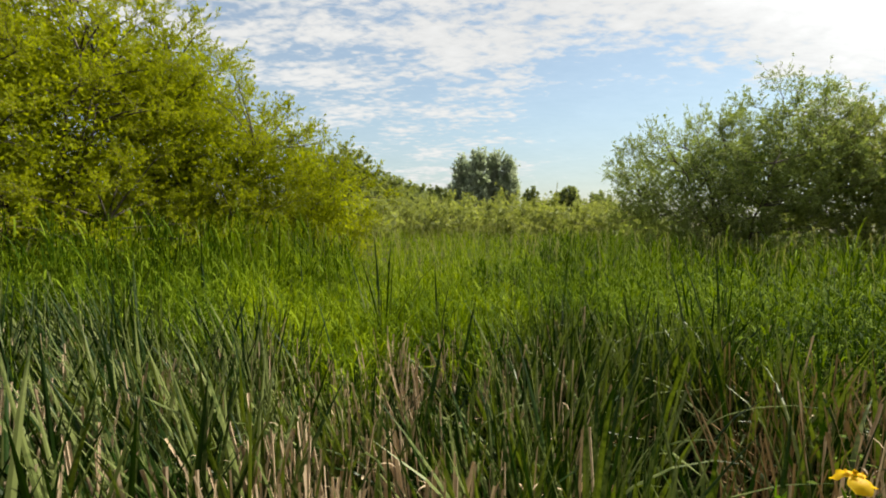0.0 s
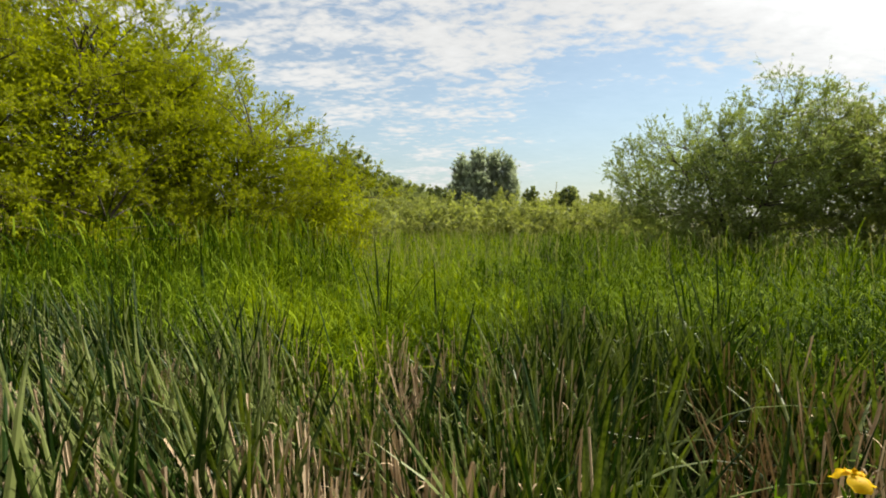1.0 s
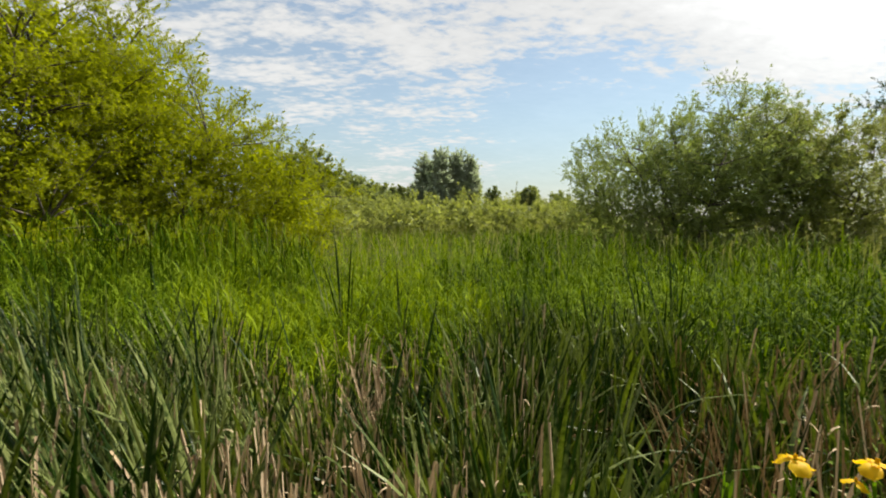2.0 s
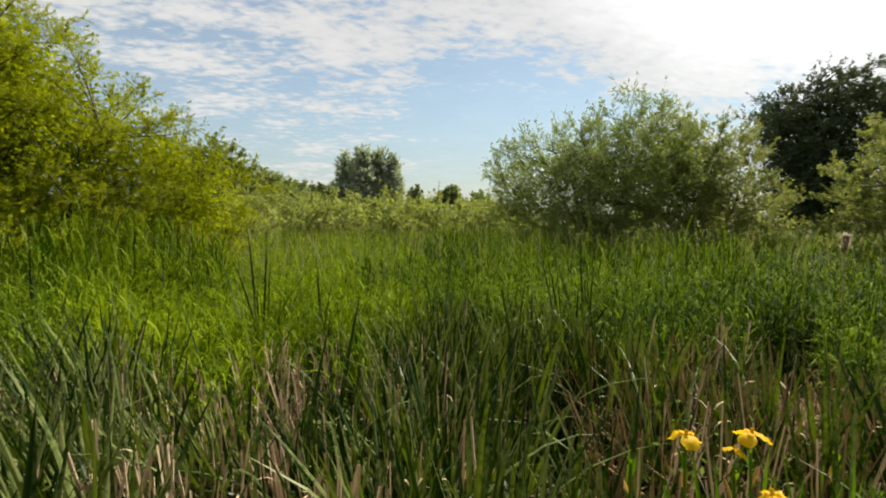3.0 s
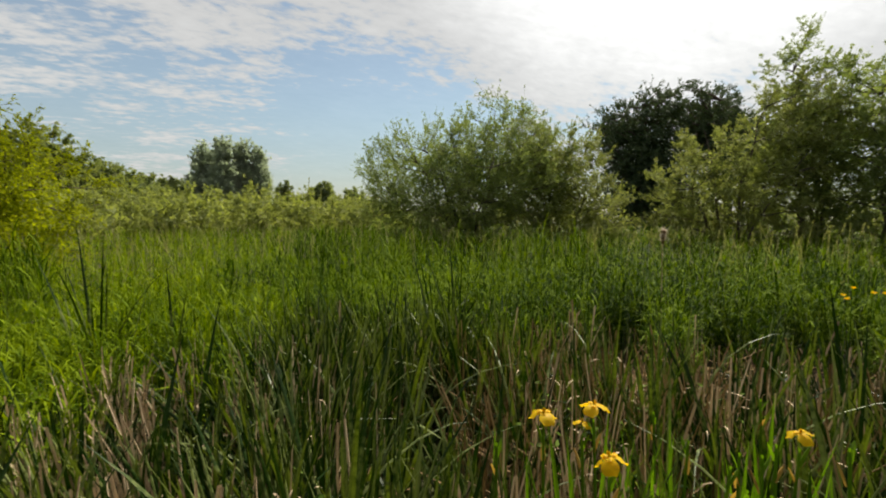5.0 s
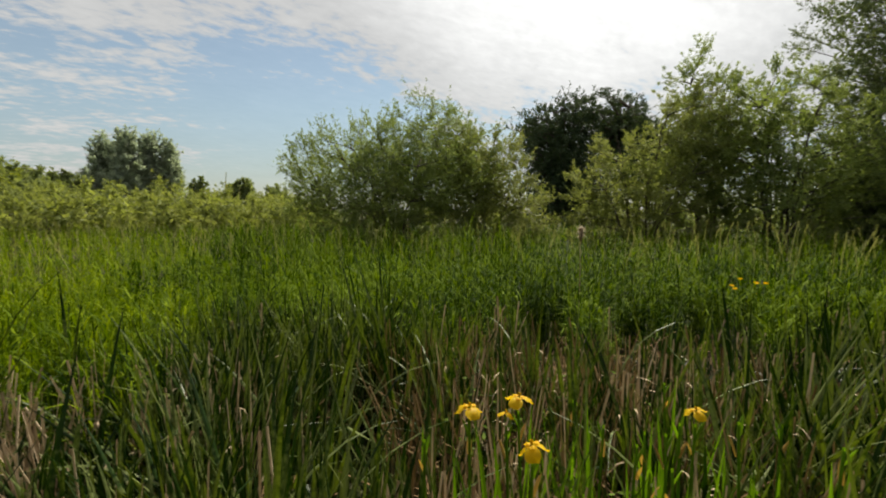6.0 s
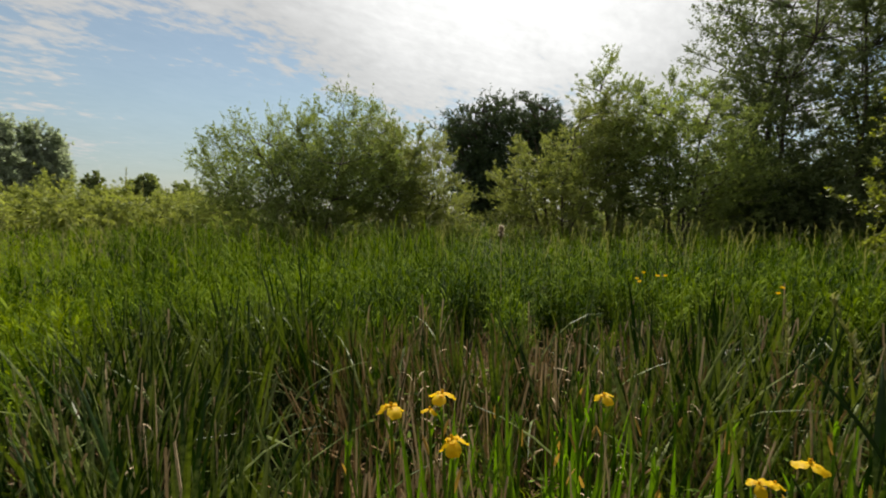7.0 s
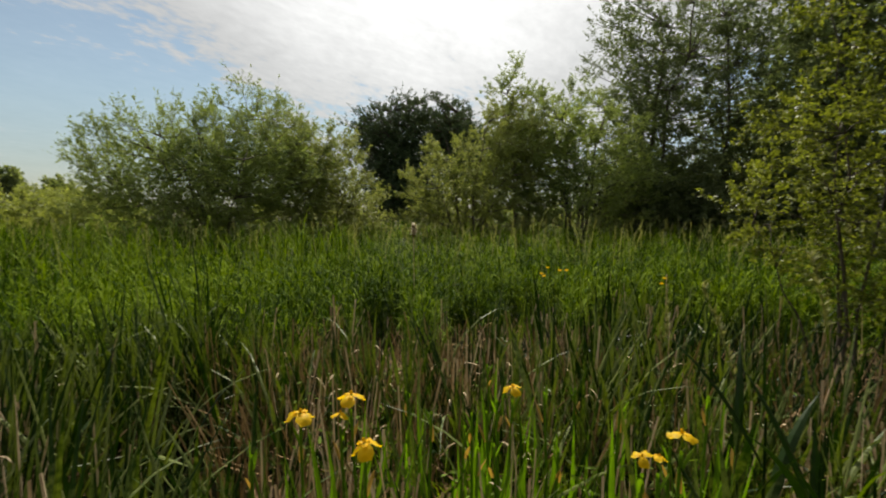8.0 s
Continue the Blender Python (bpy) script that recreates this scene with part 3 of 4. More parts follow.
def far_trees():
    g = "grey poplars beyond the scrub"
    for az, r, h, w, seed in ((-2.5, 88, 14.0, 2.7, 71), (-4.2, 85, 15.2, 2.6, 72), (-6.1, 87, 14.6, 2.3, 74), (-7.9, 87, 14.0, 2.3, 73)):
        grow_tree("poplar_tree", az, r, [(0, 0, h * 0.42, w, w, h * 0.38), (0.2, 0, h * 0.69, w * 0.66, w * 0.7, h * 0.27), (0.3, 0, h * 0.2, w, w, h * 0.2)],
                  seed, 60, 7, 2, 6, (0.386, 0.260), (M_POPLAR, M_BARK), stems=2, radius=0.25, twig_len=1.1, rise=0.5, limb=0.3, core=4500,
                  label="tall poplar far off above the scrub, its leaf colour paled like haze", group=g)
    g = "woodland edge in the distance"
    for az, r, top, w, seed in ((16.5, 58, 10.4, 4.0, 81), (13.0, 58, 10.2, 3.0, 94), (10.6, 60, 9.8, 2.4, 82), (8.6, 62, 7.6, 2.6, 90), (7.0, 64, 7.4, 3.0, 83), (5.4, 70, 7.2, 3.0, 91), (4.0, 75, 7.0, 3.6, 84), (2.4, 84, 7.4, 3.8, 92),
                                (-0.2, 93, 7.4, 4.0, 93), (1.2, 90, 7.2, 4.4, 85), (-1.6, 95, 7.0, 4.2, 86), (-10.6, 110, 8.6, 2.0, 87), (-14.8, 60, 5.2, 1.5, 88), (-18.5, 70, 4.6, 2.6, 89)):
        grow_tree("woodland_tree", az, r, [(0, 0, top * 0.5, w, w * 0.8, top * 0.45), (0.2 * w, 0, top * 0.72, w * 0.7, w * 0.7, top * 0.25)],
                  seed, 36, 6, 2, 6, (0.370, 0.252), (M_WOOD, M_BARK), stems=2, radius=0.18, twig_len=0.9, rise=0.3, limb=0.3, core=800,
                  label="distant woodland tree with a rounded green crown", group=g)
    g = "scrub bushes behind the meadow"
    rng = np.random.default_rng(5)
    for i in range(44):
        az = 13 - i * 1.1 + rng.uniform(-0.7, 0.7) if i < 34 else -30 - (i - 34) * 7
        r = 24 + (i * 7 % 5) * 5 + rng.uniform(0, 4) + (14 if i > 33 else 0)
        top = 1.6 + r * math.tan(radians(np.interp(az, [-22, -18, -12, -4, 4, 12], [1.2, 1.6, 2.3, 2.8, 2.6, 3.6]))) * rng.uniform(0.6, 1.2)
        w = rng.uniform(1.2, 2.2) * (1.0 if i < 34 else 1.7)
        grow_tree("scrub_bush", az, r, [(0, 0, top * 0.42, w, w, top * 0.42), (rng.uniform(-0.6, 0.6), 0, top * 0.66, w * 0.65, w * 0.7, top * 0.28)],
                  100 + i, 16, 6, 2, 5, (0.193, 0.097) if i < 34 else (0.183, 0.113), (M_SCRUB, M_TWIG), stems=4, radius=0.035, twig_len=0.65, rise=0.5, core=400,
                  label="low light-green willow scrub behind the meadow", category="bush", group=g)


    for i in range(8):
        az, r, top = 16 + 4.6 * i + rng.uniform(-1, 1), rng.uniform(16, 19), rng.uniform(2.2, 3.2)
        grow_tree("scrub_bush", az, r, [(0, 0, top * 0.45, 1.9, 1.5, top * 0.45), (rng.uniform(-0.6, 0.6), 0, top * 0.66, 1.2, 1.2, top * 0.3)],
                  160 + i, 16, 6, 2, 5, (0.16, 0.09), (M_SCRUB, M_TWIG), stems=4, radius=0.035, twig_len=0.6, rise=0.4, core=900,
                  label="low light-green willow scrub behind the sunlit bushes", category="bush", group=g)


def unseen_shade_trees():
    """Unseen trees added behind the viewpoint; they keep sky light off the plants' near faces."""
    for i in range(10):
        az = -122 - i * 17.5
        h = 8.5 + 1.5 * math.sin(i * 2.3)
        grow_tree("alder_tree", az, 9.5 + 1.2 * math.sin(i * 1.7), [(0, 0, h * 0.52, 2.4, 2.0, h * 0.42), (0.3, 0, h * 0.78, 1.7, 1.6, h * 0.24), (0, 0, 1.8, 2.3, 1.8, 1.8)],
                  140 + i, 26, 5, 2, 6, (0.252, 0.176), (M_ALDER, M_BARK), stems=3, radius=0.13, twig_len=0.8, limb=0.3, core=1800,
                  label="unseen leafy alder added behind the viewpoint to block sky light", group="alders behind the clearing")


sunlit_bush()
unseen_shade_trees()
sallow_bushes()
right_bushes()
tall_trees()
dark_tree()
near_shrub()
far_trees()


# ---- grasses ----
EDGE = ((-112, 6.0), (-95, 6.0), (-80, 5.6), (-70, 5.0), (-60, 4.6), (-49, 4.2), (-37, 4.1), (-29, 4.4), (-20, 4.6), (-12, 4.1), (-5, 3.3), (2, 2.95), (12, 2.95), (23, 3.6), (35, 4.8), (44, 5.8), (55, 6.2))
TALL = ((-112, 0.98), (-95, 0.96), (-80, 1.02), (-68, 1.08), (-58, 0.92), (-45, 0.88), (-33, 1.02), (-18, 1.08), (-5, 0.96), (0, 0.94), (14, 0.98), (30, 1.16), (45, 1.26))    # how high the reeds stand


def edge(az):
    return np.interp(az, [a for a, _ in EDGE], [r for _, r in EDGE]) + 0.30 * np.sin(az * 0.37) + 0.16 * np.sin(az * 0.95 + 1)


def ring(rng, n, a0, a1, r0, r1):
    """n places in a sector, thinning out with the distance."""
    az = rng.uniform(a0, a1, n)
    r = r0 * (np.asarray(r1) / r0) ** rng.uniform(0, 1, n)
    return az, r, -np.sin(np.radians(az)) * r, np.cos(np.radians(az)) * r


def wavy(x, y, s=1.0):
    return 0.5 + 0.25 * np.sin(1.7 * s * x + 0.6 * np.sin(1.1 * s * y)) + 0.25 * np.sin(1.3 * s * y + 1.0 + 0.8 * np.sin(0.9 * s * x))


def front_gap(az, r):
    """Dark hollows in the meadow's front."""
    d = r - edge(az)
    return (((az + 51) / 3.8) ** 2 + ((d - 0.1) / 1.1) ** 2 < 1) | (((az + 60.5) / 3.0) ** 2 + (d / 0.9) ** 2 < 1) | (((az + 69.5) / 4.6) ** 2 + ((d - 0.1) / 1.1) ** 2 < 1)


def leafy_shoots(rng, x, y, h, big, leaves, segs, lean=0.10):
    """Grass shoots: a thin stem with arching leaves set one above the other."""
    n = len(x)
    gx, gy = np.round(x * 2.5), np.round(y * 2.5)
    lx = rng.normal(0, lean, n) + 0.10 * np.sin(gx * 12.9 + gy * 78.2)
    ly = rng.normal(0, lean, n) + 0.10 * np.sin(gx * 39.3 + gy * 11.1)
    way, tilt = np.arctan2(ly, lx), np.hypot(lx, ly)
    zero = np.zeros(n)
    pieces = [blades(np.stack([x, y, zero], -1), way, tilt, 0.1, h * 0.92, 0.005 * big, STALK, 2)]
    first = rng.uniform(0, 6.28, n)
    for k in range(leaves):
        q = 0.30 + 0.62 * (k + rng.uniform(0, 1, n)) / leaves
        z = h * 0.9 * q
        p = np.stack([x + np.cos(way) * np.sin(tilt) * z, y + np.sin(way) * np.sin(tilt) * z, z * np.cos(tilt)], -1)
        length = rng.uniform(0.15, 0.34, n) * (1.1 - 0.3 * q)
        pieces.append(blades(p, first + 2.7 * k + rng.normal(0, 0.5, n), rng.uniform(0.35, 1.15, n) * (1.2 - 0.6 * q), rng.uniform(0.8, 2.7, n) * (1.2 - 0.35 * q), length,
                             rng.uniform(0.008, 0.0155, n) * big, GRASS, segs))
    return join(pieces)


def meadow():
    rng = np.random.default_rng(7)
    n = 27000
    az = rng.uniform(-112, 52, n)
    r0 = edge(az) + rng.normal(0, 0.22, n)
    r = r0 * (34.0 / r0) ** (rng.uniform(0, 1, n) ** 1.1)
    x, y = -np.sin(np.radians(az)) * r, np.cos(np.radians(az)) * r
    gap = front_gap(az, r)
    az, r, x, y = az[~gap], r[~gap], x[~gap], y[~gap]
    n = len(az)
    tuft = 0.80 + 0.30 * wavy(x, y, 1.3) * wavy(y, -x, 2.9) ** 0.5 + 0.09 * rng.normal(0, 1, n)
    h = (0.98 + 0.16 * np.clip((r - 4) / 8, 0, 1)) * tuft + 0.42 * np.clip((az - 12) / 18, 0, 1) * np.clip((r - 4.5) / 3, 0, 1)
    h = np.maximum(h, 0.45) * np.where(rng.uniform(0, 1, n) < 0.25, rng.uniform(0.55, 0.85, n), 1.0)
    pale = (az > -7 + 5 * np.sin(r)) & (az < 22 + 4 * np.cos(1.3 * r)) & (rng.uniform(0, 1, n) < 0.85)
    near = r < 8.5
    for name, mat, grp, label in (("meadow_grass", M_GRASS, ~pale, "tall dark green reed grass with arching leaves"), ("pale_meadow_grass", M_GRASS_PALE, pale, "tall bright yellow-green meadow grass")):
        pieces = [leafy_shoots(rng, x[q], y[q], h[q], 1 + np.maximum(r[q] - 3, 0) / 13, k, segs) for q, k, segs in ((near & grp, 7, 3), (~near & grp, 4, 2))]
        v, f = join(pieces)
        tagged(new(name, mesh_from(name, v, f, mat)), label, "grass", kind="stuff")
    # lower shoots that thicken the front
    n = 5200
    az = rng.uniform(-100, 20, n)
    r = edge(az) + 2.2 * rng.uniform(0, 1, n) ** 1.2
    x, y = -np.sin(np.radians(az)) * r, np.cos(np.radians(az)) * r
    free = ~front_gap(az, r)
    x, y = x[free], y[free]
    v, f = leafy_shoots(rng, x, y, rng.uniform(0.3, 0.75, len(x)), 1.15, 4, 2)
    tagged(new("meadow_undergrowth", mesh_from("meadow_undergrowth", v, f, M_GRASS)), "lower shoots that thicken the reed grass at its front", "grass", kind="stuff")


def tall_grass():
    """Taller reed grass before the sunlit bushes."""
    rng = np.random.default_rng(18)
    pieces = []
    n = 560
    az = rng.uniform(11, 50, n)
    r = rng.uniform(6.4, 9.6, n)
    far = np.arange(n) >= 330
    az, r = np.where(far, rng.uniform(-50, -12, n), az), np.where(far, rng.uniform(7.0, 12.0, n), r)
    x, y = -np.sin(np.radians(az)) * r, np.cos(np.radians(az)) * r
    h = rng.uniform(1.15, 1.75, n) * np.interp(az, [11, 24], [0.78, 1.0])
    pieces.append(blades(np.stack([x, y, np.zeros(n)], -1), rng.uniform(0, 6.28, n), rng.uniform(0, 0.1, n), rng.uniform(0, 0.25, n), h, 0.012, STALK, 4))
    for k in range(7):
        m = (0.35 + 0.09 * k) * h
        pieces.append(blades(np.stack([x + rng.normal(0, 0.02, n), y + rng.normal(0, 0.02, n), m], -1), rng.uniform(0, 6.28, n), rng.uniform(0.2, 0.6, n), rng.uniform(0.5, 1.9, n),
                             rng.uniform(0.3, 0.55, n), rng.uniform(0.010, 0.019, n), GRASS, 4))
    v, f = join(pieces)
    tagged(new("tall_reed_grass", mesh_from("tall_reed_grass", v, f, M_GRASS)), "taller reed grass standing before the bushes", "grass", kind="stuff")


def seed_heads():
    rng = np.random.default_rng(9)
    pieces = []
    n = 1000
    az, r, x, y = ring(rng, n, -110, 50, 7.5, 22)
    h = rng.uniform(1.15, 1.45, n) + 0.12 * (az > 15)
    way, tilt, bend = rng.uniform(0, 6.28, n), rng.uniform(0, 0.18, n), rng.uniform(0.1, 0.8, n)
    pieces.append(blades(np.stack([x, y, np.zeros(n)], -1), way, tilt, bend, h, 0.006 * (1 + r / 20), STALK, 5))
    reach = np.zeros(n)
    top = np.zeros(n)
    for j in range(5):
        a = tilt + bend * ((j + 0.5) / 5) ** 1.4
        reach += np.sin(a) * h / 5
        top += np.cos(a) * h / 5
    for q in range(10):
        back = q * 0.016
        p = np.stack([x + np.cos(way) * (reach - back * 0.3), y + np.sin(way) * (reach - back * 0.3), top - back], -1)
        pieces.append(blades(p, way + rng.normal(0, 0.9, n), rng.uniform(0.1, 0.6, n), rng.uniform(0.2, 0.9, n), rng.uniform(0.03, 0.075, n), 0.007 * (1 + r / 16), GRASS, 2))
    v, f = join(pieces)
    tagged(new("flowering_grass", mesh_from("flowering_grass", v, f, M_SEED)), "pale feathery seed heads above the meadow grass", "grass", kind="stuff")


def hollow(az, r):
    """An open dark spot between the reeds."""
    return ((az + 28) / 12.0) ** 2 + ((r - 2.25) / 1.05) ** 2 < 1


def leaning(rng, n, lean, x, y):
    """Directions and tilts of leaves which lean every way, a little more to the west, together in each group."""
    gx, gy = np.round(x * 4), np.round(y * 4)
    lx = rng.normal(0, lean, n) - 0.03 - 0.13 * np.clip((y - 0.3 * x) / 2.0, 0, 1) * (x < 0.6) + 0.10 * np.sin(gx * 12.9 + gy * 78.2)
    ly = rng.normal(0, lean, n) - 0.02 + 0.10 * np.sin(gx * 39.3 + gy * 11.1)
    return np.arctan2(ly, lx), np.hypot(lx, ly)


def cattail_bed():
    rng = np.random.default_rng(15)
    n = 31000
    az = rng.uniform(-112, 55, n)
    out = edge(az) * rng.normal(0.96, 0.07, n)
    r = 1.2 * (out / 1.2) ** (rng.uniform(0, 1, n) ** 0.58)
    x, y = -np.sin(np.radians(az)) * r, np.cos(np.radians(az)) * r
    # shoots stand in small groups
    gx, gy = np.round(x * 5) / 5, np.round(y * 5) / 5
    x, y = gx + (x - gx) * 0.5 + 0.05 * np.sin(gx * 91 + gy * 57), gy + (y - gy) * 0.5 + 0.05 * np.sin(gy * 83 - gx * 41)
    keep = (wavy(x, y, 2.3) > 0.24) & (np.hypot(x, y) > 0.8) & (np.sin(gx * 131.7 + gy * 78.2) > -0.2)
    brown = (az > -62) & (az < -24) & (r > 1.9) & (r < 3.1)
    keep &= ~((az < -38) & (r < 2.1) & (rng.uniform(0, 1, len(az)) < 0.8))
    keep &= ~(brown & (rng.uniform(0, 1, len(az)) < 0.65))
    keep &= ~((az > -77) & (az < -44) & (np.sin(az * 0.45 + 0.6) > -0.1) & (r > edge(az) - 0.45))     # a bare wet strip before the meadow's edge
    keep &= ~front_gap(az, r + 0.5)
    keep &= ~((az < -82) & (rng.uniform(0, 1, len(az)) < 0.45))
    keep &= ~((az > -12) & (wavy(x, y, 2.6) < 0.62) & (rng.uniform(0, 1, len(az)) < 0.3))     # thinner where last year's stems stand
    keep &= ~(hollow(az, r) & (rng.uniform(0, 1, len(az)) < 0.82))
    x, y, az, r = x[keep], y[keep], az[keep], r[keep]
    n = len(x)
    limit = np.interp(az, [a for a, _ in TALL], [h for _, h in TALL])
    low = (az > -77) & (az < -44) & (np.sin(az * 0.45 + 0.6) > -0.1) & (r > edge(az) - 1.3)
    L = np.where(low, np.where(front_gap(az, np.minimum(r + 0.5, edge(az))), 0.5, 0.72), 1.0) * limit * (0.34 + 0.70 * rng.uniform(0, 1, n) ** 1.15) * (0.88 + 0.2 * wavy(x, y, 1.4)) * (1 + 0.12 * np.sin(gx[keep] * 57.3 + gy[keep] * 91.1))
    way, tilt = leaning(rng, n, 0.21, x, y)
    bend = rng.uniform(0, 0.4, n) + (rng.uniform(0, 1, n) > 0.86) * rng.uniform(0.6, 1.9, n)
    width, face = rng.uniform(0.015, 0.031, n), way + math.pi / 2 + rng.normal(0, 0.45, n)
    base = np.stack([x, y, np.full(n, -0.02)], -1)
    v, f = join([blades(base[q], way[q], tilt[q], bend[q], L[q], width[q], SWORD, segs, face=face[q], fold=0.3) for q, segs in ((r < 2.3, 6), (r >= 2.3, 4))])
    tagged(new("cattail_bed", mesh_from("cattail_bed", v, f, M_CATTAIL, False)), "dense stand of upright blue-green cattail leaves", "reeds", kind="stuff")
    # thick stands before the meadow and before the sunlit bushes
    n = 4200
    west = np.arange(n) % 2 == 0
    az = np.where(west, rng.uniform(20, 52, n), rng.uniform(-42, -7, n))
    r = edge(az) + 0.2 - np.where(west, 2.4, 2.0) * rng.uniform(0, 1, n)
    x, y = -np.sin(np.radians(az)) * r, np.cos(np.radians(az)) * r
    gx, gy = np.round(x * 4) / 4, np.round(y * 4) / 4
    free = (np.sin(gx * 131.7 + gy * 78.2) > -0.35) & ~hollow(az, r)
    x, y, tall = x[free], y[free], np.where(west, 1.18, 1.0)[free]
    n = len(x)
    way, tilt = leaning(rng, n, 0.20, x, y)
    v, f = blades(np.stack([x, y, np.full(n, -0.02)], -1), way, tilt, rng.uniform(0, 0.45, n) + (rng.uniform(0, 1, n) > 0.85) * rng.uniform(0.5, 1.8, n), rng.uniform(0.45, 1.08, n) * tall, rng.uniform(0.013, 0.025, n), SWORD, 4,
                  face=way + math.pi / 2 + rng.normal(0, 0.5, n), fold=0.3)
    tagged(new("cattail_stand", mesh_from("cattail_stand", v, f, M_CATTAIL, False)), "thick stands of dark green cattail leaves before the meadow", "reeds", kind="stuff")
    # short shoots that fill the foot of the stand
    n = 7500
    az = rng.uniform(-112, 55, n)
    r = 0.8 * (edge(az) / 0.8) ** (rng.uniform(0, 1, n) ** 0.6)
    keep = ~(hollow(az, r) & (rng.uniform(0, 1, n) < 0.7)) & ~((az < -38) & (r < 2.1) & (rng.uniform(0, 1, n) < 0.7))
    az, r = az[keep], r[keep]
    n = len(az)
    x, y = -np.sin(np.radians(az)) * r, np.cos(np.radians(az)) * r
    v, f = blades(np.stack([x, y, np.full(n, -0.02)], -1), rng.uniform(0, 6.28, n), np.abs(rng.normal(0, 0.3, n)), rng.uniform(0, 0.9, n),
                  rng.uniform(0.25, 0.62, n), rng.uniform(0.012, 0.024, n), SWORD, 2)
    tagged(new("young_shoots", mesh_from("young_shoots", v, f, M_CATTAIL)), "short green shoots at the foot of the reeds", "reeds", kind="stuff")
    # last year's stems, broken off at knee height, in bundles
    n = 14500
    az = rng.uniform(-112, 55, n)
    r = 0.8 * (edge(az) / 0.8) ** (rng.uniform(0, 1, n) ** 0.65)
    x, y = -np.sin(np.radians(az)) * r, np.cos(np.radians(az)) * r
    keep = (wavy(x, y, 2.6) < np.where(az > -20, 0.70, 0.48)) & ~((az < -12) & (rng.uniform(0, 1, n) < 0.6)) & ~(hollow(az, r) & (rng.uniform(0, 1, n) < 0.93))
    x, y = x[keep], y[keep]
    n = len(x)
    gx, gy = np.round(x * 5.5) / 5.5, np.round(y * 5.5) / 5.5
    x, y = gx + (x - gx) * 0.75 + 0.05 * np.sin(gx * 71 + gy * 47), gy + (y - gy) * 0.75 + 0.05 * np.sin(gy * 63 - gx * 31)
    lean = 0.10 * np.sin(gx * 37 + gy * 91)
    way = 6.28 * np.abs(np.sin(gx * 17 + gy * 29)) + rng.normal(0, 0.8, n)
    v, f = blades(np.stack([x, y, np.full(n, -0.02)], -1), way, np.abs(rng.normal(0, 0.17, n) + lean), rng.uniform(-0.05, 0.2, n),
                  rng.uniform(0.20, 0.90, n) * (0.85 + 0.2 * np.sin(gx * 53 + gy * 19)), rng.uniform(0.007, 0.017, n), STALK, 2, face=rng.uniform(0, 6.28, n), fold=0.7)
    tagged(new("dead_stems", mesh_from("dead_stems", v, f, M_STRAW, False)), "dry beige broken reed stems from last year", "reeds", kind="stuff")
    n = 1700
    az, r = rng.uniform(-106, -30, n), rng.uniform(1.8, 3.7, n)
    keep = (wavy(az, r, 0.7) < np.where(az > -64, 0.62, 0.42))
    az, r = az[keep], r[keep]
    n = len(az)
    x, y = -np.sin(np.radians(az)) * r, np.cos(np.radians(az)) * r
    v, f = blades(np.stack([x, y, np.full(n, -0.02)], -1), rng.uniform(0, 6.28, n), np.abs(rng.normal(0, 0.20, n)), rng.uniform(-0.05, 0.4, n),
                  rng.uniform(0.28, 0.88, n), rng.uniform(0.006, 0.013, n), STALK, 3, face=rng.uniform(0, 6.28, n), fold=0.6)
    tagged(new("brown_stems", mesh_from("brown_stems", v, f, M_RUST, False)), "stand of reddish-brown dead reed stems", "reeds", kind="stuff")
    n = 9000
    az = rng.uniform(-112, 55, n)
    r = 0.8 * (edge(az) / 0.8) ** (rng.uniform(0, 1, n) ** 0.65)
    bare = hollow(az, r)
    az, r = az[~bare], r[~bare]
    n = len(az)
    x, y = -np.sin(np.radians(az)) * r, np.cos(np.radians(az)) * r
    v, f = blades(np.stack([x, y, rng.uniform(0.0, 0.28, n)], -1), rng.uniform(0, 6.28, n), rng.uniform(0.9, 1.6, n), rng.uniform(-0.3, 0.5, n),
                  rng.uniform(0.2, 0.6, n), rng.uniform(0.006, 0.016, n), STALK, 2)
    v[:, 2] = np.maximum(v[:, 2], 0.005)
    tagged(new("thatch", mesh_from("thatch", v, f, M_THATCH)), "fallen brown reed litter lying on the mud", "litter", kind="stuff")


def bank_grass():
    """Short grass on the bank where the path runs."""
    rng = np.random.default_rng(8)
    n = 4500
    az = rng.uniform(55, 248, n)
    r = 0.35 * (14 / 0.35) ** (rng.uniform(0, 1, n) ** 0.7)
    x, y = -np.sin(np.radians(az)) * r, np.cos(np.radians(az)) * r
    v, f = blades(np.stack([x, y, np.full(n, -0.02)], -1), rng.uniform(0, 6.28, n), rng.uniform(0.1, 0.6, n), rng.uniform(0.2, 1.2, n),
                  rng.uniform(0.10, 0.32, n), rng.uniform(0.006, 0.012, n) * (1 + r / 5), GRASS, 3)
    tagged(new("bank_grass", mesh_from("bank_grass", v, f, M_GRASS)), "short green grass on the bank", "grass", kind="stuff")


meadow()
tall_grass()
bank_grass()
seed_heads()
cattail_bed()


# ---- single plants near the path ----
def petal_material():
    mat = leaf_material("iris_petal", (0.70, 0.42, 0.002), (0.88, 0.59, 0.005), through_light=0.5, rough=0.55, vary=8, glow_tint=(1.0, 0.95, 0.3), coat=0.2)
    return mat


M_PETAL = petal_material()
M_SPATHE = leaf_material("withered_spathe", (0.20, 0.10, 0.03), (0.45, 0.28, 0.08), through_light=0.3, rough=0.7, vary=6, coat=0.1)


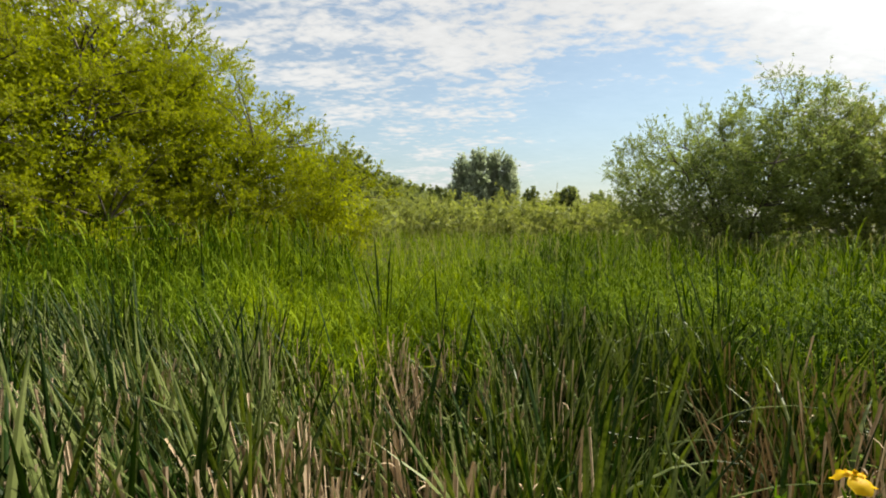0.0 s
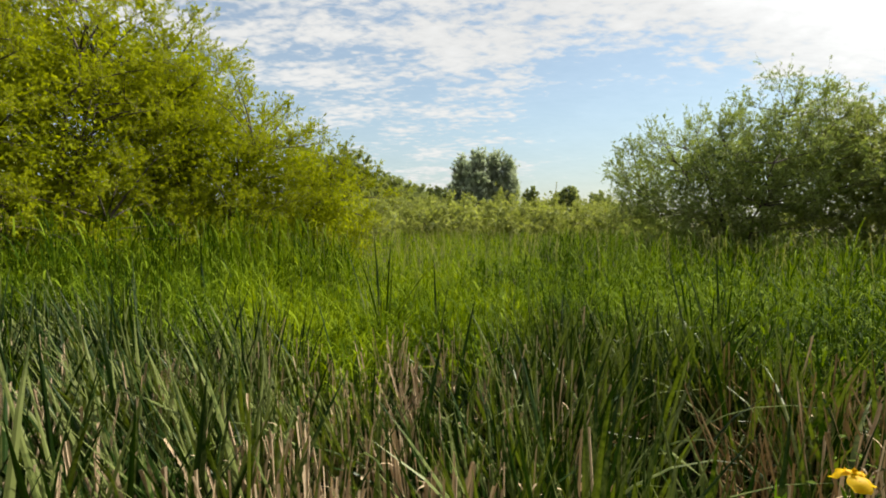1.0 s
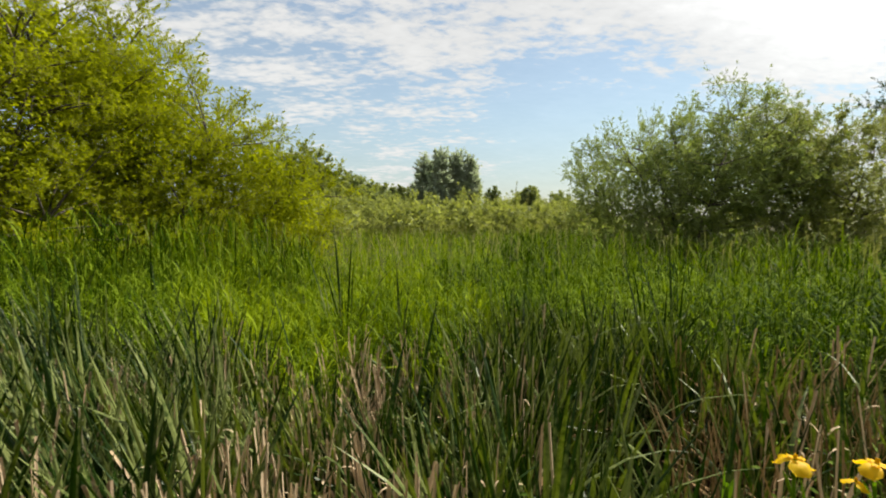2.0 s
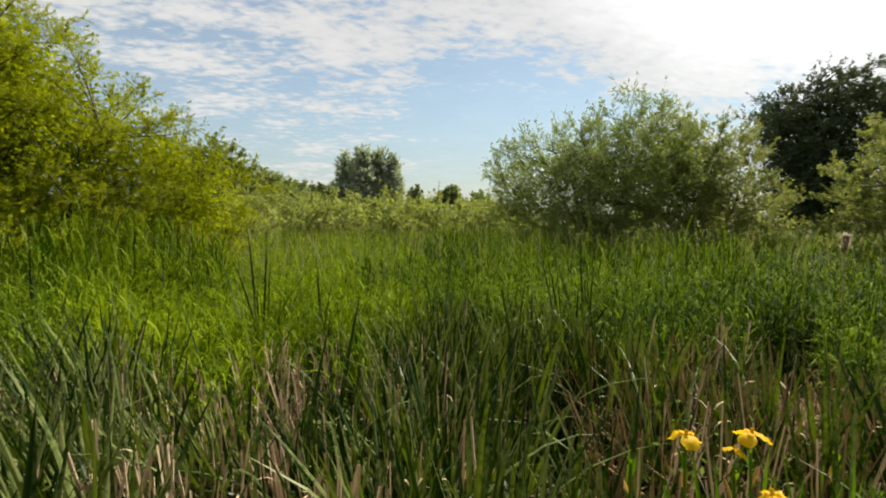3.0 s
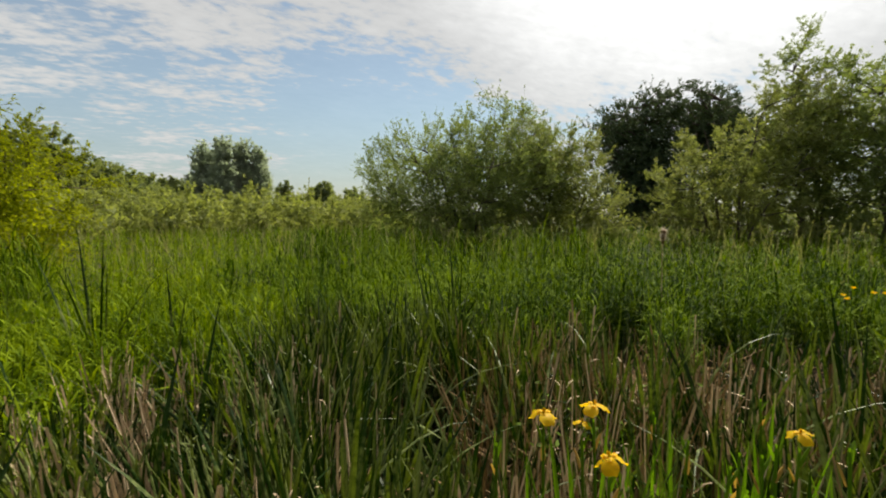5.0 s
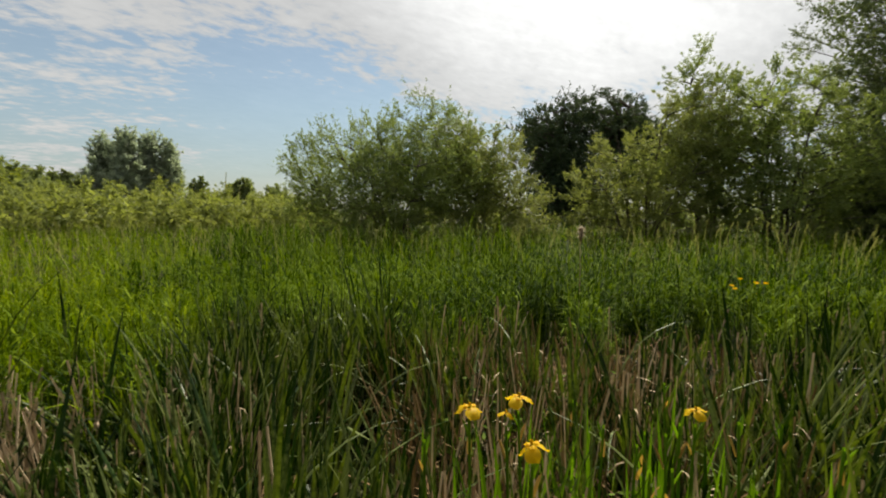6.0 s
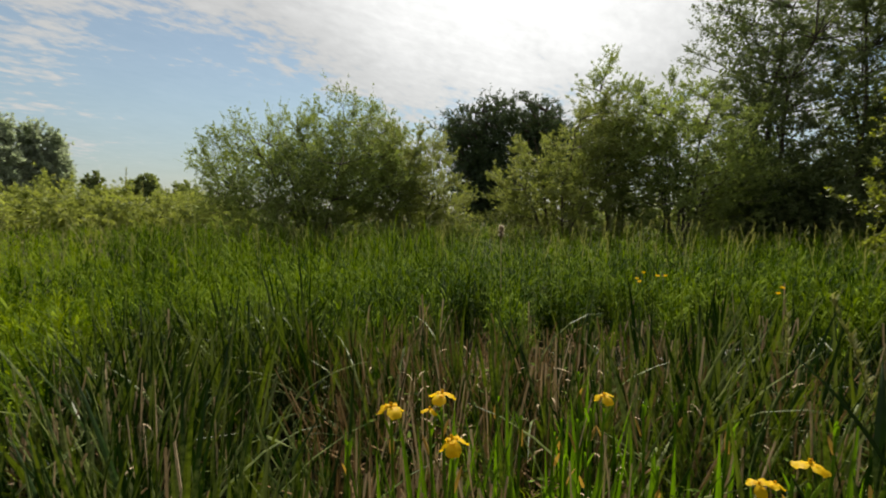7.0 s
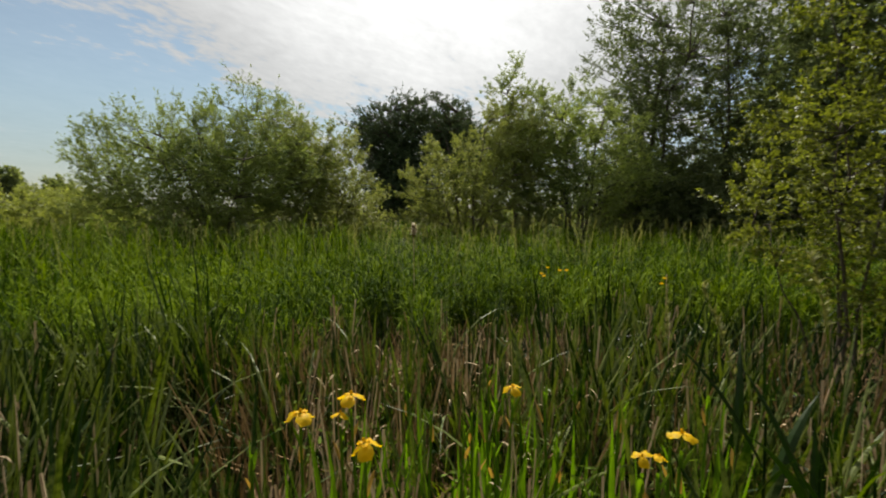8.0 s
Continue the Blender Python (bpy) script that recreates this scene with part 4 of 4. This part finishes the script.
def petal(name, length, width, start, turn, cup, shape):
    """A petal that leaves the centre at the angle start above level and bends by turn; shape: its widths along it."""
    nu, nv = 9, 5
    v = []
    x = z = 0.0
    for i in range(nu):
        u = i / (nu - 1)
        w = np.interp(u, np.linspace(0, 1, len(shape)), shape) * width / 2
        a = start + turn * u
        for j in range(nv):
            q = j / (nv - 1) * 2 - 1
            lift = cup * w * q * q + 0.0065 * u * math.sin(9 * u + 6 * q) * (0.3 + abs(q))
            v.append((x - math.sin(a) * lift, q * w, z + math.cos(a) * lift))
        x += math.cos(a) * length / (nu - 1)
        z += math.sin(a) * length / (nu - 1)
    f = [(i * nv + j, i * nv + j + 1, (i + 1) * nv + j + 1, (i + 1) * nv + j) for i in range(nu - 1) for j in range(nv - 1)]
    return mesh_from(name, np.array(v), np.array(f), M_PETAL)


FALL = petal("fall", 0.058, 0.052, radians(4), radians(-72), -0.10, (0.34, 0.60, 0.92, 1.0, 0.94, 0.58))
STANDARD = petal("standard", 0.019, 0.010, radians(70), radians(25), 0.3, (0.35, 0.8, 1.0, 0.7, 0.1))
STYLE_ARM = petal("style_arm", 0.026, 0.018, radians(30), radians(-60), -0.5, (0.5, 0.8, 1.0, 1.0, 0.7))


def single(name, base, way, tilt, bend, length, width, profile, material, parent, nseg=8, fold=0.25, label=""):
    v, f = blades(np.array([base], float), np.array([way]), tilt, bend, length, width, profile, nseg, fold=fold)
    return part_of(name, mesh_from(name, v, f, material, False), parent, label)


def iris_flower(rng, root, top, turn, scale=1.0):
    v, f = tube([(0, 0, -0.045), (0, 0, -0.02), (0, 0, 0.0), (0, 0, 0.012)], [0.004, 0.006, 0.005, 0.006], 7)
    flower = part_of("flower", mesh_from("flower", v, f, M_IRIS), root, "open yellow iris flower with drooping petals")
    flower.matrix_local = pose(*top, rng.uniform(-14, 14), rng.uniform(-14, 14), turn)
    flower.scale = (scale,) * 3
    for k in range(3):
        for me, off, lean in ((FALL, 0, rng.uniform(-18, 16)), (STANDARD, 60, 0), (STYLE_ARM, 0, 0)):
            p = part_of(me.name, me, flower)
            p.matrix_local = pose(0, 0, 0.008, 0, lean, 120 * k + off + rng.uniform(-8, 8))


def iris_plant(seed, az, r, z, turn, scale=1.0, blooms=1, label="flowering yellow iris with sword-shaped green leaves"):
    rng = np.random.default_rng(seed)
    x, y = flat(az, r)
    root = tagged(new("iris_plant"), label, "iris", "yellow irises in the marsh")
    root.matrix_world = pose(x, y, 0)
    pts = [(0.03 * math.sin(seed), 0.03 * math.cos(seed), -0.02), (0.02 * math.sin(seed), 0.02 * math.cos(seed), z * 0.5), (0, 0, z - 0.05)]
    v, f = tube(pts, [0.006, 0.0055, 0.0045], 6)
    part_of("stem", mesh_from("stem", v, f, M_IRIS), root)
    if blooms:
        iris_flower(rng, root, (0, 0, z - 0.01), math.degrees(math.atan2(-y, -x)) + turn, scale)
    for k in range(2):   # withered spathes and buds below the flower
        a = rng.uniform(0, 6.28)
        single("spathe", (0, 0, z - 0.10 - 0.06 * k), a, 0.25, 0.5, rng.uniform(0.05, 0.08), 0.016, SWORD, M_SPATHE if k else M_IRIS, root, 5, 0.5)
    for k in range(rng.integers(4, 7) if blooms else rng.integers(7, 11)):
        a = math.atan2(y, x) + rng.uniform(-1.9, 1.9) if blooms else rng.uniform(0, 6.28)
        single("leaf", (0.05 * math.cos(a), 0.05 * math.sin(a), -0.02), a, abs(rng.normal(0.05, 0.08)), rng.uniform(0.0, 0.4), rng.uniform(0.6, 1.0) * z, rng.uniform(0.018, 0.028), SWORD, M_IRIS, root)
    return root


IRISES = ((1, -42.6, 1.58, -22.4, 14, 0.92), (2, -48.6, 1.66, -21.1, -10, 0.90), (3, -47.2, 1.64, -22.8, 50, 0.55), (4, -50.5, 1.43, -25.9, 6, 0.90),
          (5, -68.1, 1.75, -20.0, 35, 0.70), (6, -87.3, 1.41, -22.0, 60, 0.66), (7, -83.6, 1.36, -24.8, 20, 0.50), (8, -84.9, 1.38, -24.5, 120, 0.42))
for seed, az, r, el, turn, scale in IRISES:
    iris_plant(seed, az, r * math.cos(radians(el)), 1.585 + r * math.sin(radians(el)), turn, scale)
for seed, az, r, z in ((21, -64.8, 2.1, 0.95), (22, -57, 1.35, 0.85), (23, -61, 1.2, 0.8), (24, -74, 1.5, 0.9), (25, -78, 1.3, 0.9), (26, -92, 1.6, 1.0), (27, -55, 1.9, 0.9), (28, -70, 1.25, 0.85), (29, -37, 1.5, 0.9), (30, -58.5, 1.6, 0.95), (31, -62.5, 1.5, 0.95), (32, -65.5, 1.3, 0.9), (33, -66.5, 1.6, 1.0), (34, -72, 1.7, 1.0),
                        (35, -60, 1.05, 0.72), (36, -75.5, 1.9, 0.95), (37, -80.5, 1.7, 1.0), (38, -54, 1.15, 0.75), (39, -89, 1.9, 1.0), (40, -57.5, 1.1, 0.80), (41, -59.5, 1.2, 0.86), (42, -63.5, 1.15, 0.82), (43, -61.5, 1.3, 0.88), (44, -68, 1.1, 0.80), (45, -64, 1.45, 0.92), (46, -65.2, 1.55, 0.98), (47, -66.2, 1.4, 0.95), (48, -63.2, 1.6, 0.95), (49, -86, 1.55, 0.95), (50, -77, 1.25, 0.85)):
    iris_plant(seed, az, r, z, 0, 1.0, 0, "yellow iris in leaf with a withered flower stem")


def cattail(seed, n, height, at=(0, -50, 0), label="upright cattail with long blue-green leaves", name="cattail"):
    rng = np.random.default_rng(seed)
    root = tagged(new(name), label, "cattail", "cattails in the foreground")
    root.matrix_world = pose(*at)
    turn = rng.uniform(0, 6.28)
    for k in range(n):
        a = turn + math.pi * (k % 2) + rng.normal(0, 0.5)
        single("leaf", (0.012 * math.cos(a), 0.012 * math.sin(a), -0.02), a, abs(rng.normal(0.10, 0.10)), rng.uniform(0.05, 0.55) + (rng.uniform() > 0.85) * rng.uniform(0.5, 1.5),
               height * rng.uniform(0.55, 1.05), rng.uniform(0.016, 0.027), SWORD, M_CATTAIL, root)
    return root


def cattails():
    rng = np.random.default_rng(33)
    # tall clumps that stand above the meadow
    for az, r, h, n in ((-14.25, 3.33, 1.50, 8), (-13.6, 3.3, 1.42, 7), (0.4, 3.5, 1.34, 8), (1.2, 3.5, 1.25, 6), (7.6, 4.0, 1.60, 8), (6.9, 4.1, 1.42, 6), (-31.5, 3.6, 1.5, 7),
                        (-29.6, 3.4, 1.4, 6), (-33.0, 6.0, 1.6, 3), (27.7, 6.0, 1.7, 3), (20, 4.6, 1.35, 5), (36, 3.4, 1.3, 6), (40, 2.8, 1.25, 6), (-24, 3.5, 1.35, 6)):
        x, y = flat(az, r)
        cattail(int(200 + az * 3 + r * 10), n, h, (x, y, 0), "tall cattail clump standing above the meadow grass", "tall_cattail")
    kinds = [cattail(300 + i, 4 + i % 4, 0.95 + 0.04 * (i % 7), (*flat(42 - i * 9, 1.5 + 0.1 * (i % 5)), 0)) for i in range(14)]
    for i in range(150):
        az = 50 - 160 * (i + rng.uniform(0, 1)) / 150
        r = rng.uniform(1.25, 3.4)
        if az < -38 and r < 2.0:
            r += 0.85
        if hollow(az, r):
            r += 1.2
        copy_thing(kinds[rng.integers(14)], pose(*flat(az, r), 0, rng.uniform(-8, 10), rng.uniform(-12, 6), rng.uniform(0, 360)))
    for i in range(70):
        az, r = rng.uniform(-40, 50), rng.uniform(1.3, 3.0)
        if not hollow(az, r):
            copy_thing(kinds[rng.integers(14)], pose(*flat(az, r), 0, rng.uniform(-8, 10), rng.uniform(-14, 6), rng.uniform(0, 360)))
    for i in range(14):   # broad leaves before the open spot
        copy_thing(kinds[rng.integers(14)], pose(*flat(-33 + 1.6 * i, rng.uniform(1.15, 1.5)), 0, rng.uniform(-8, 10), rng.uniform(-12, 8), rng.uniform(0, 360)))
    for i in range(60):
        copy_thing(kinds[rng.integers(14)], pose(*flat(rng.uniform(14, 50), rng.uniform(3.2, 6.6)), 0, rng.uniform(-7, 7), rng.uniform(-7, 7), rng.uniform(0, 360)))
    for i in range(18):
        copy_thing(kinds[rng.integers(14)], pose(*flat(rng.uniform(-32, -9), rng.uniform(3.0, 4.2)), 0, rng.uniform(-5, 5), rng.uniform(-5, 5), rng.uniform(0, 360)))


cattails()


def broken_stems():
    """Last year's stems, single ones among the nearest reeds."""
    rng = np.random.default_rng(55)
    kinds = []
    for i in range(9):
        root = tagged(new("dead_stem"), "dry beige reed stem broken off at knee height", "reed stem", "broken stems among the reeds")
        root.matrix_world = pose(*flat(40 - 10 * i, 1.6), 0)
        h = rng.uniform(0.45, 0.9)
        single("stalk", (0, 0, -0.02), rng.uniform(0, 6.28), rng.uniform(0, 0.1), rng.uniform(0, 0.1), h, rng.uniform(0.008, 0.014), STALK, M_STRAW, root, 4, 0.8)
        single("sheath", (0, 0, h * 0.3), rng.uniform(0, 6.28), rng.uniform(0.1, 0.4), rng.uniform(0.2, 1.6), h * rng.uniform(0.3, 0.6), 0.012, GRASS, M_STRAW, root, 5, 0.3)
        kinds.append(root)
    for i in range(190):
        az = 50 - 155 * (i + rng.uniform(0, 1)) / 190
        r = rng.uniform(0.95, 3.0)
        if hollow(az, r):
            continue
        copy_thing(kinds[rng.integers(9)], pose(*flat(az, r), 0, rng.uniform(-9, 9), rng.uniform(-9, 9), rng.uniform(0, 360)))


broken_stems()


def reed_plant(seed, az, r, height, n, label="common reed with broad green leaves on one stem"):
    rng = np.random.default_rng(seed)
    root = tagged(new("reed_plant"), label, "reed", "broad-leaved reeds")
    root.matrix_world = pose(*flat(az, r), 0, rng.uniform(-4, 4), rng.uniform(-4, 4), rng.uniform(0, 360))
    v, f = tube([(0, 0, -0.02), (0.01, 0, height * 0.5), (0, 0.01, height * 0.9)], [0.005, 0.0045, 0.003], 6)
    part_of("stem", mesh_from("stem", v, f, M_CATTAIL), root)
    for k in range(n):
        a = 2.6 * k + rng.normal(0, 0.4)
        single("leaf", (0, 0, height * (0.35 + 0.55 * k / n)), a, rng.uniform(0.15, 0.5), rng.uniform(0.1, 0.7), rng.uniform(0.24, 0.36), rng.uniform(0.022, 0.032), (0.5, 0.95, 1.0, 0.8, 0.5, 0.04), M_CATTAIL, root, 8, 0.3)
    return root


for i, (az, r, h, n) in enumerate(((-94.6, 1.25, 1.1, 5), (-98.0, 1.2, 1.2, 6), (-101.5, 1.15, 1.28, 6), (-96.8, 1.3, 1.3, 6), (-91.5, 1.5, 1.2, 5), (-105, 1.2, 1.25, 6))):
    reed_plant(400 + i, az, r, h, n)


def panicle_stalk(name, az, r, z, way, lean, head, material, label, category="grass"):
    """A grass stalk with a feathery head of many short branchlets."""
    rng = np.random.default_rng(int(abs(az) * 10))
    root = tagged(new(name), label, category)
    root.matrix_world = pose(*flat(az, r), 0)
    s = np.linspace(0, 1, 9)
    pts = np.stack([np.cos(way) * lean * s ** 2.5, np.sin(way) * lean * s ** 2.5, z * s - 0.25 * lean * s ** 6], -1)
    v, f = tube(pts, np.linspace(0.0035, 0.001, 9), 5)
    part_of("stem", mesh_from("stem", v, f, M_GRASS), root)
    k = 70
    q = 1 - head / z * rng.uniform(0, 1, k)
    p = np.stack([np.interp(q, s, pts[:, i]) for i in range(3)], -1)
    v, f = blades(p, rng.uniform(0, 6.28, k), rng.uniform(0.2, 0.7, k), rng.uniform(0.2, 0.9, k), rng.uniform(0.02, 0.05, k), 0.006, GRASS, 4)
    tagged(part_of("seed_head", mesh_from("seed_head", v, f, material), root), kind="stuff")
    single("leaf", (0, 0, z * 0.45), way + 2.5, 0.3, 0.9, 0.35, 0.012, GRASS, M_GRASS, root, 6, 0.0)


panicle_stalk("grass_stalk", -95.0, 1.75, 1.42, math.radians(95), 0.22, 0.32, M_SEED, "leaning grass stalk with a pale feathery head")
panicle_stalk("grass_stalk", -101.0, 1.9, 1.5, math.radians(60), 0.16, 0.26, M_SEED, "leaning grass stalk with a pale feathery head")
panicle_stalk("grass_stalk", -85.0, 2.6, 1.15, math.radians(20), 0.08, 0.2, M_SEED, "upright grass stalk with a green feathery head")
panicle_stalk("reed_stalk", -13.1, 8.0, 2.2, math.radians(20), 0.10, 0.3, M_SEED, "tall thin reed stalk with a dry plume", "reed")
panicle_stalk("reed_stalk", -14.9, 9.0, 2.05, math.radians(70), 0.08, 0.2, M_SEED, "tall thin reed stalk with a dry plume", "reed")
panicle_stalk("reed_stalk", 43.3, 2.9, 1.74, math.radians(200), 0.05, 0.25, M_STRAW, "dry brown reed stalk from last year", "reed")


def fluffy_head(az, r, z):
    rng = np.random.default_rng(77)
    root = tagged(new("old_cattail_head"), "burst cattail head with pale brown fluff on a stalk", "cattail")
    root.matrix_world = pose(*flat(az, r), 0)
    v, f = tube([(0, 0, -0.02), (0.01, 0, z * 0.5), (0, 0, z)], [0.005, 0.0045, 0.004], 6)
    part_of("stalk", mesh_from("stalk", v, f, M_STRAW), root)
    v, f = tube([(0, 0, z - 0.15), (0.003, 0, z - 0.12), (0.01, 0, z - 0.06), (0.012, 0, z - 0.01), (0.014, 0, z + 0.005)], [0.006, 0.016, 0.022, 0.024, 0.008], 9)
    part_of("spike", mesh_from("spike", v, f, M_THATCH), root, "brown velvety seed spike")
    k = 420
    p = np.stack([rng.normal(0.01, 0.012, k), rng.normal(0, 0.012, k), z - 0.12 * rng.uniform(0, 1, k)], -1)
    v, f = blades(p, rng.uniform(0, 6.28, k), rng.uniform(0.4, 1.6, k), rng.uniform(0, 1, k), rng.uniform(0.02, 0.05, k), 0.005, GRASS, 3)
    tagged(part_of("fluff", mesh_from("fluff", v, f, M_FLUFF), root, "pale seed fluff"), kind="stuff")


M_FLUFF = leaf_material("seed_fluff", (0.55, 0.46, 0.37), (0.80, 0.72, 0.62), through_light=0.4, rough=0.9, vary=5, glow_tint=(1, 0.95, 0.9), coat=0.0)
fluffy_head(-54.9, 5.3, 1.42)


def marsh_flower(seed, az, r, z):
    rng = np.random.default_rng(seed)
    root = tagged(new("marsh_flower"), "small yellow marsh flower among the meadow grass", "flower", "small yellow flowers at the meadow's edge")
    root.matrix_world = pose(*flat(az, r), 0, 0, 0, rng.uniform(0, 360))
    v, f = tube([(0, 0, 0), (0.01, 0, z * 0.6), (0, 0, z)], [0.003, 0.0025, 0.002], 5)
    part_of("stem", mesh_from("stem", v, f, M_IRIS), root)
    for k in range(5):
        p = part_of("petal", SMALL_PETAL, root)
        p.matrix_local = pose(0, 0, z, 0, rng.uniform(-12, 12), 72 * k)


SMALL_PETAL = petal("petal", 0.022, 0.020, radians(25), radians(20), 0.3, (0.3, 0.8, 1.0, 0.9, 0.4))
for i, (az, r, z) in enumerate(((-73.4, 5.0, 0.96), (-72.6, 5.05, 0.95), (-70.8, 5.0, 0.89), (-70.5, 4.9, 0.93), (-84.0, 5.2, 0.9), (-83.7, 5.1, 0.86), (-71.2, 5.1, 0.97))):
    marsh_flower(500 + i, az, r, z)


def weeds():
    rng = np.random.default_rng(44)
    n = 5200
    az = np.concatenate([rng.uniform(-110, -30, n * 3 // 4), rng.uniform(-30, 50, n - n * 3 // 4)])
    r = rng.uniform(0.9, 3.2, n)
    cx, cy = -np.sin(np.radians(az)) * r, np.cos(np.radians(az)) * r
    keep = (wavy(cx, cy, 3.1) > 0.45) & ~hollow(az, r)
    cx, cy = cx[keep], cy[keep]
    k = len(cx)
    p = np.stack([cx, cy, rng.uniform(0.08, 0.62, k)], -1)
    v, f = leaves_at(rng, p, rng.normal(size=(k, 3)) * [1, 1, 0.4], 0.055, 0.018, 1.5)
    tagged(new("low_weeds", mesh_from("low_weeds", v, f, M_WEED, False)), "low bright green weeds between the reeds", "weeds", kind="stuff")


weeds()


def fresh_grass():
    """Thin yellow-green grass that arches over the mud round the irises."""
    rng = np.random.default_rng(67)
    n = 2600
    az = -106 + 60 * rng.uniform(0, 1, n) ** 1.4
    r = rng.uniform(1.15, 2.8, n)
    v, f = blades(np.stack([-np.sin(np.radians(az)) * r, np.cos(np.radians(az)) * r, rng.uniform(0, 0.25, n)], -1), rng.uniform(0, 6.28, n), rng.uniform(0.1, 0.7, n), rng.uniform(0.5, 2.2, n),
                  rng.uniform(0.25, 0.55, n), rng.uniform(0.004, 0.009, n), GRASS, 5)
    tagged(new("fresh_grass", mesh_from("fresh_grass", v, f, M_GRASS_PALE)), "thin yellow-green grass arching over the mud", "grass", kind="stuff")


fresh_grass()


def dry_curls():
    """Small dry curled bits of leaf caught between the stems."""
    rng = np.random.default_rng(66)
    n = 550
    az, r = rng.uniform(-105, 50, n), rng.uniform(0.95, 3.2, n)
    bare = hollow(az, r)
    az, r = az[~bare], r[~bare]
    n = len(az)
    v, f = blades(np.stack([-np.sin(np.radians(az)) * r, np.cos(np.radians(az)) * r, rng.uniform(0.12, 0.72, n)], -1), rng.uniform(0, 6.28, n), rng.uniform(0.3, 1.8, n), rng.uniform(0.8, 3.0, n),
                  rng.uniform(0.04, 0.13, n), rng.uniform(0.005, 0.011, n), GRASS, 4)
    tagged(new("dry_curls", mesh_from("dry_curls", v, f, M_STRAW)), "dry curled scraps of leaf caught between the reeds", "litter", kind="stuff")


dry_curls()


# ---- the light wind ----
def motions():
    """A light wind rocks the tall plants a little, each in its own time."""
    rng = np.random.default_rng(90)
    for ob in [o for o in scene.objects if o.parent is None and o.name.split(".")[0] in ("iris_plant", "tall_cattail", "grass_stalk", "reed_stalk", "old_cattail_head")]:
        rest = ob.matrix_world.copy()
        a, b, beat, start = rng.uniform(0.15, 0.35), rng.uniform(0.1, 0.25), rng.uniform(1.6, 2.6), rng.uniform(0, 6.28)
        walk(ob, [(t, rest @ pose(0, 0, 0, a * math.sin(beat * t + start), b * math.sin(0.8 * beat * t + 2 * start), 0)) for t in np.linspace(0, 8, 21).tolist()])


motions()
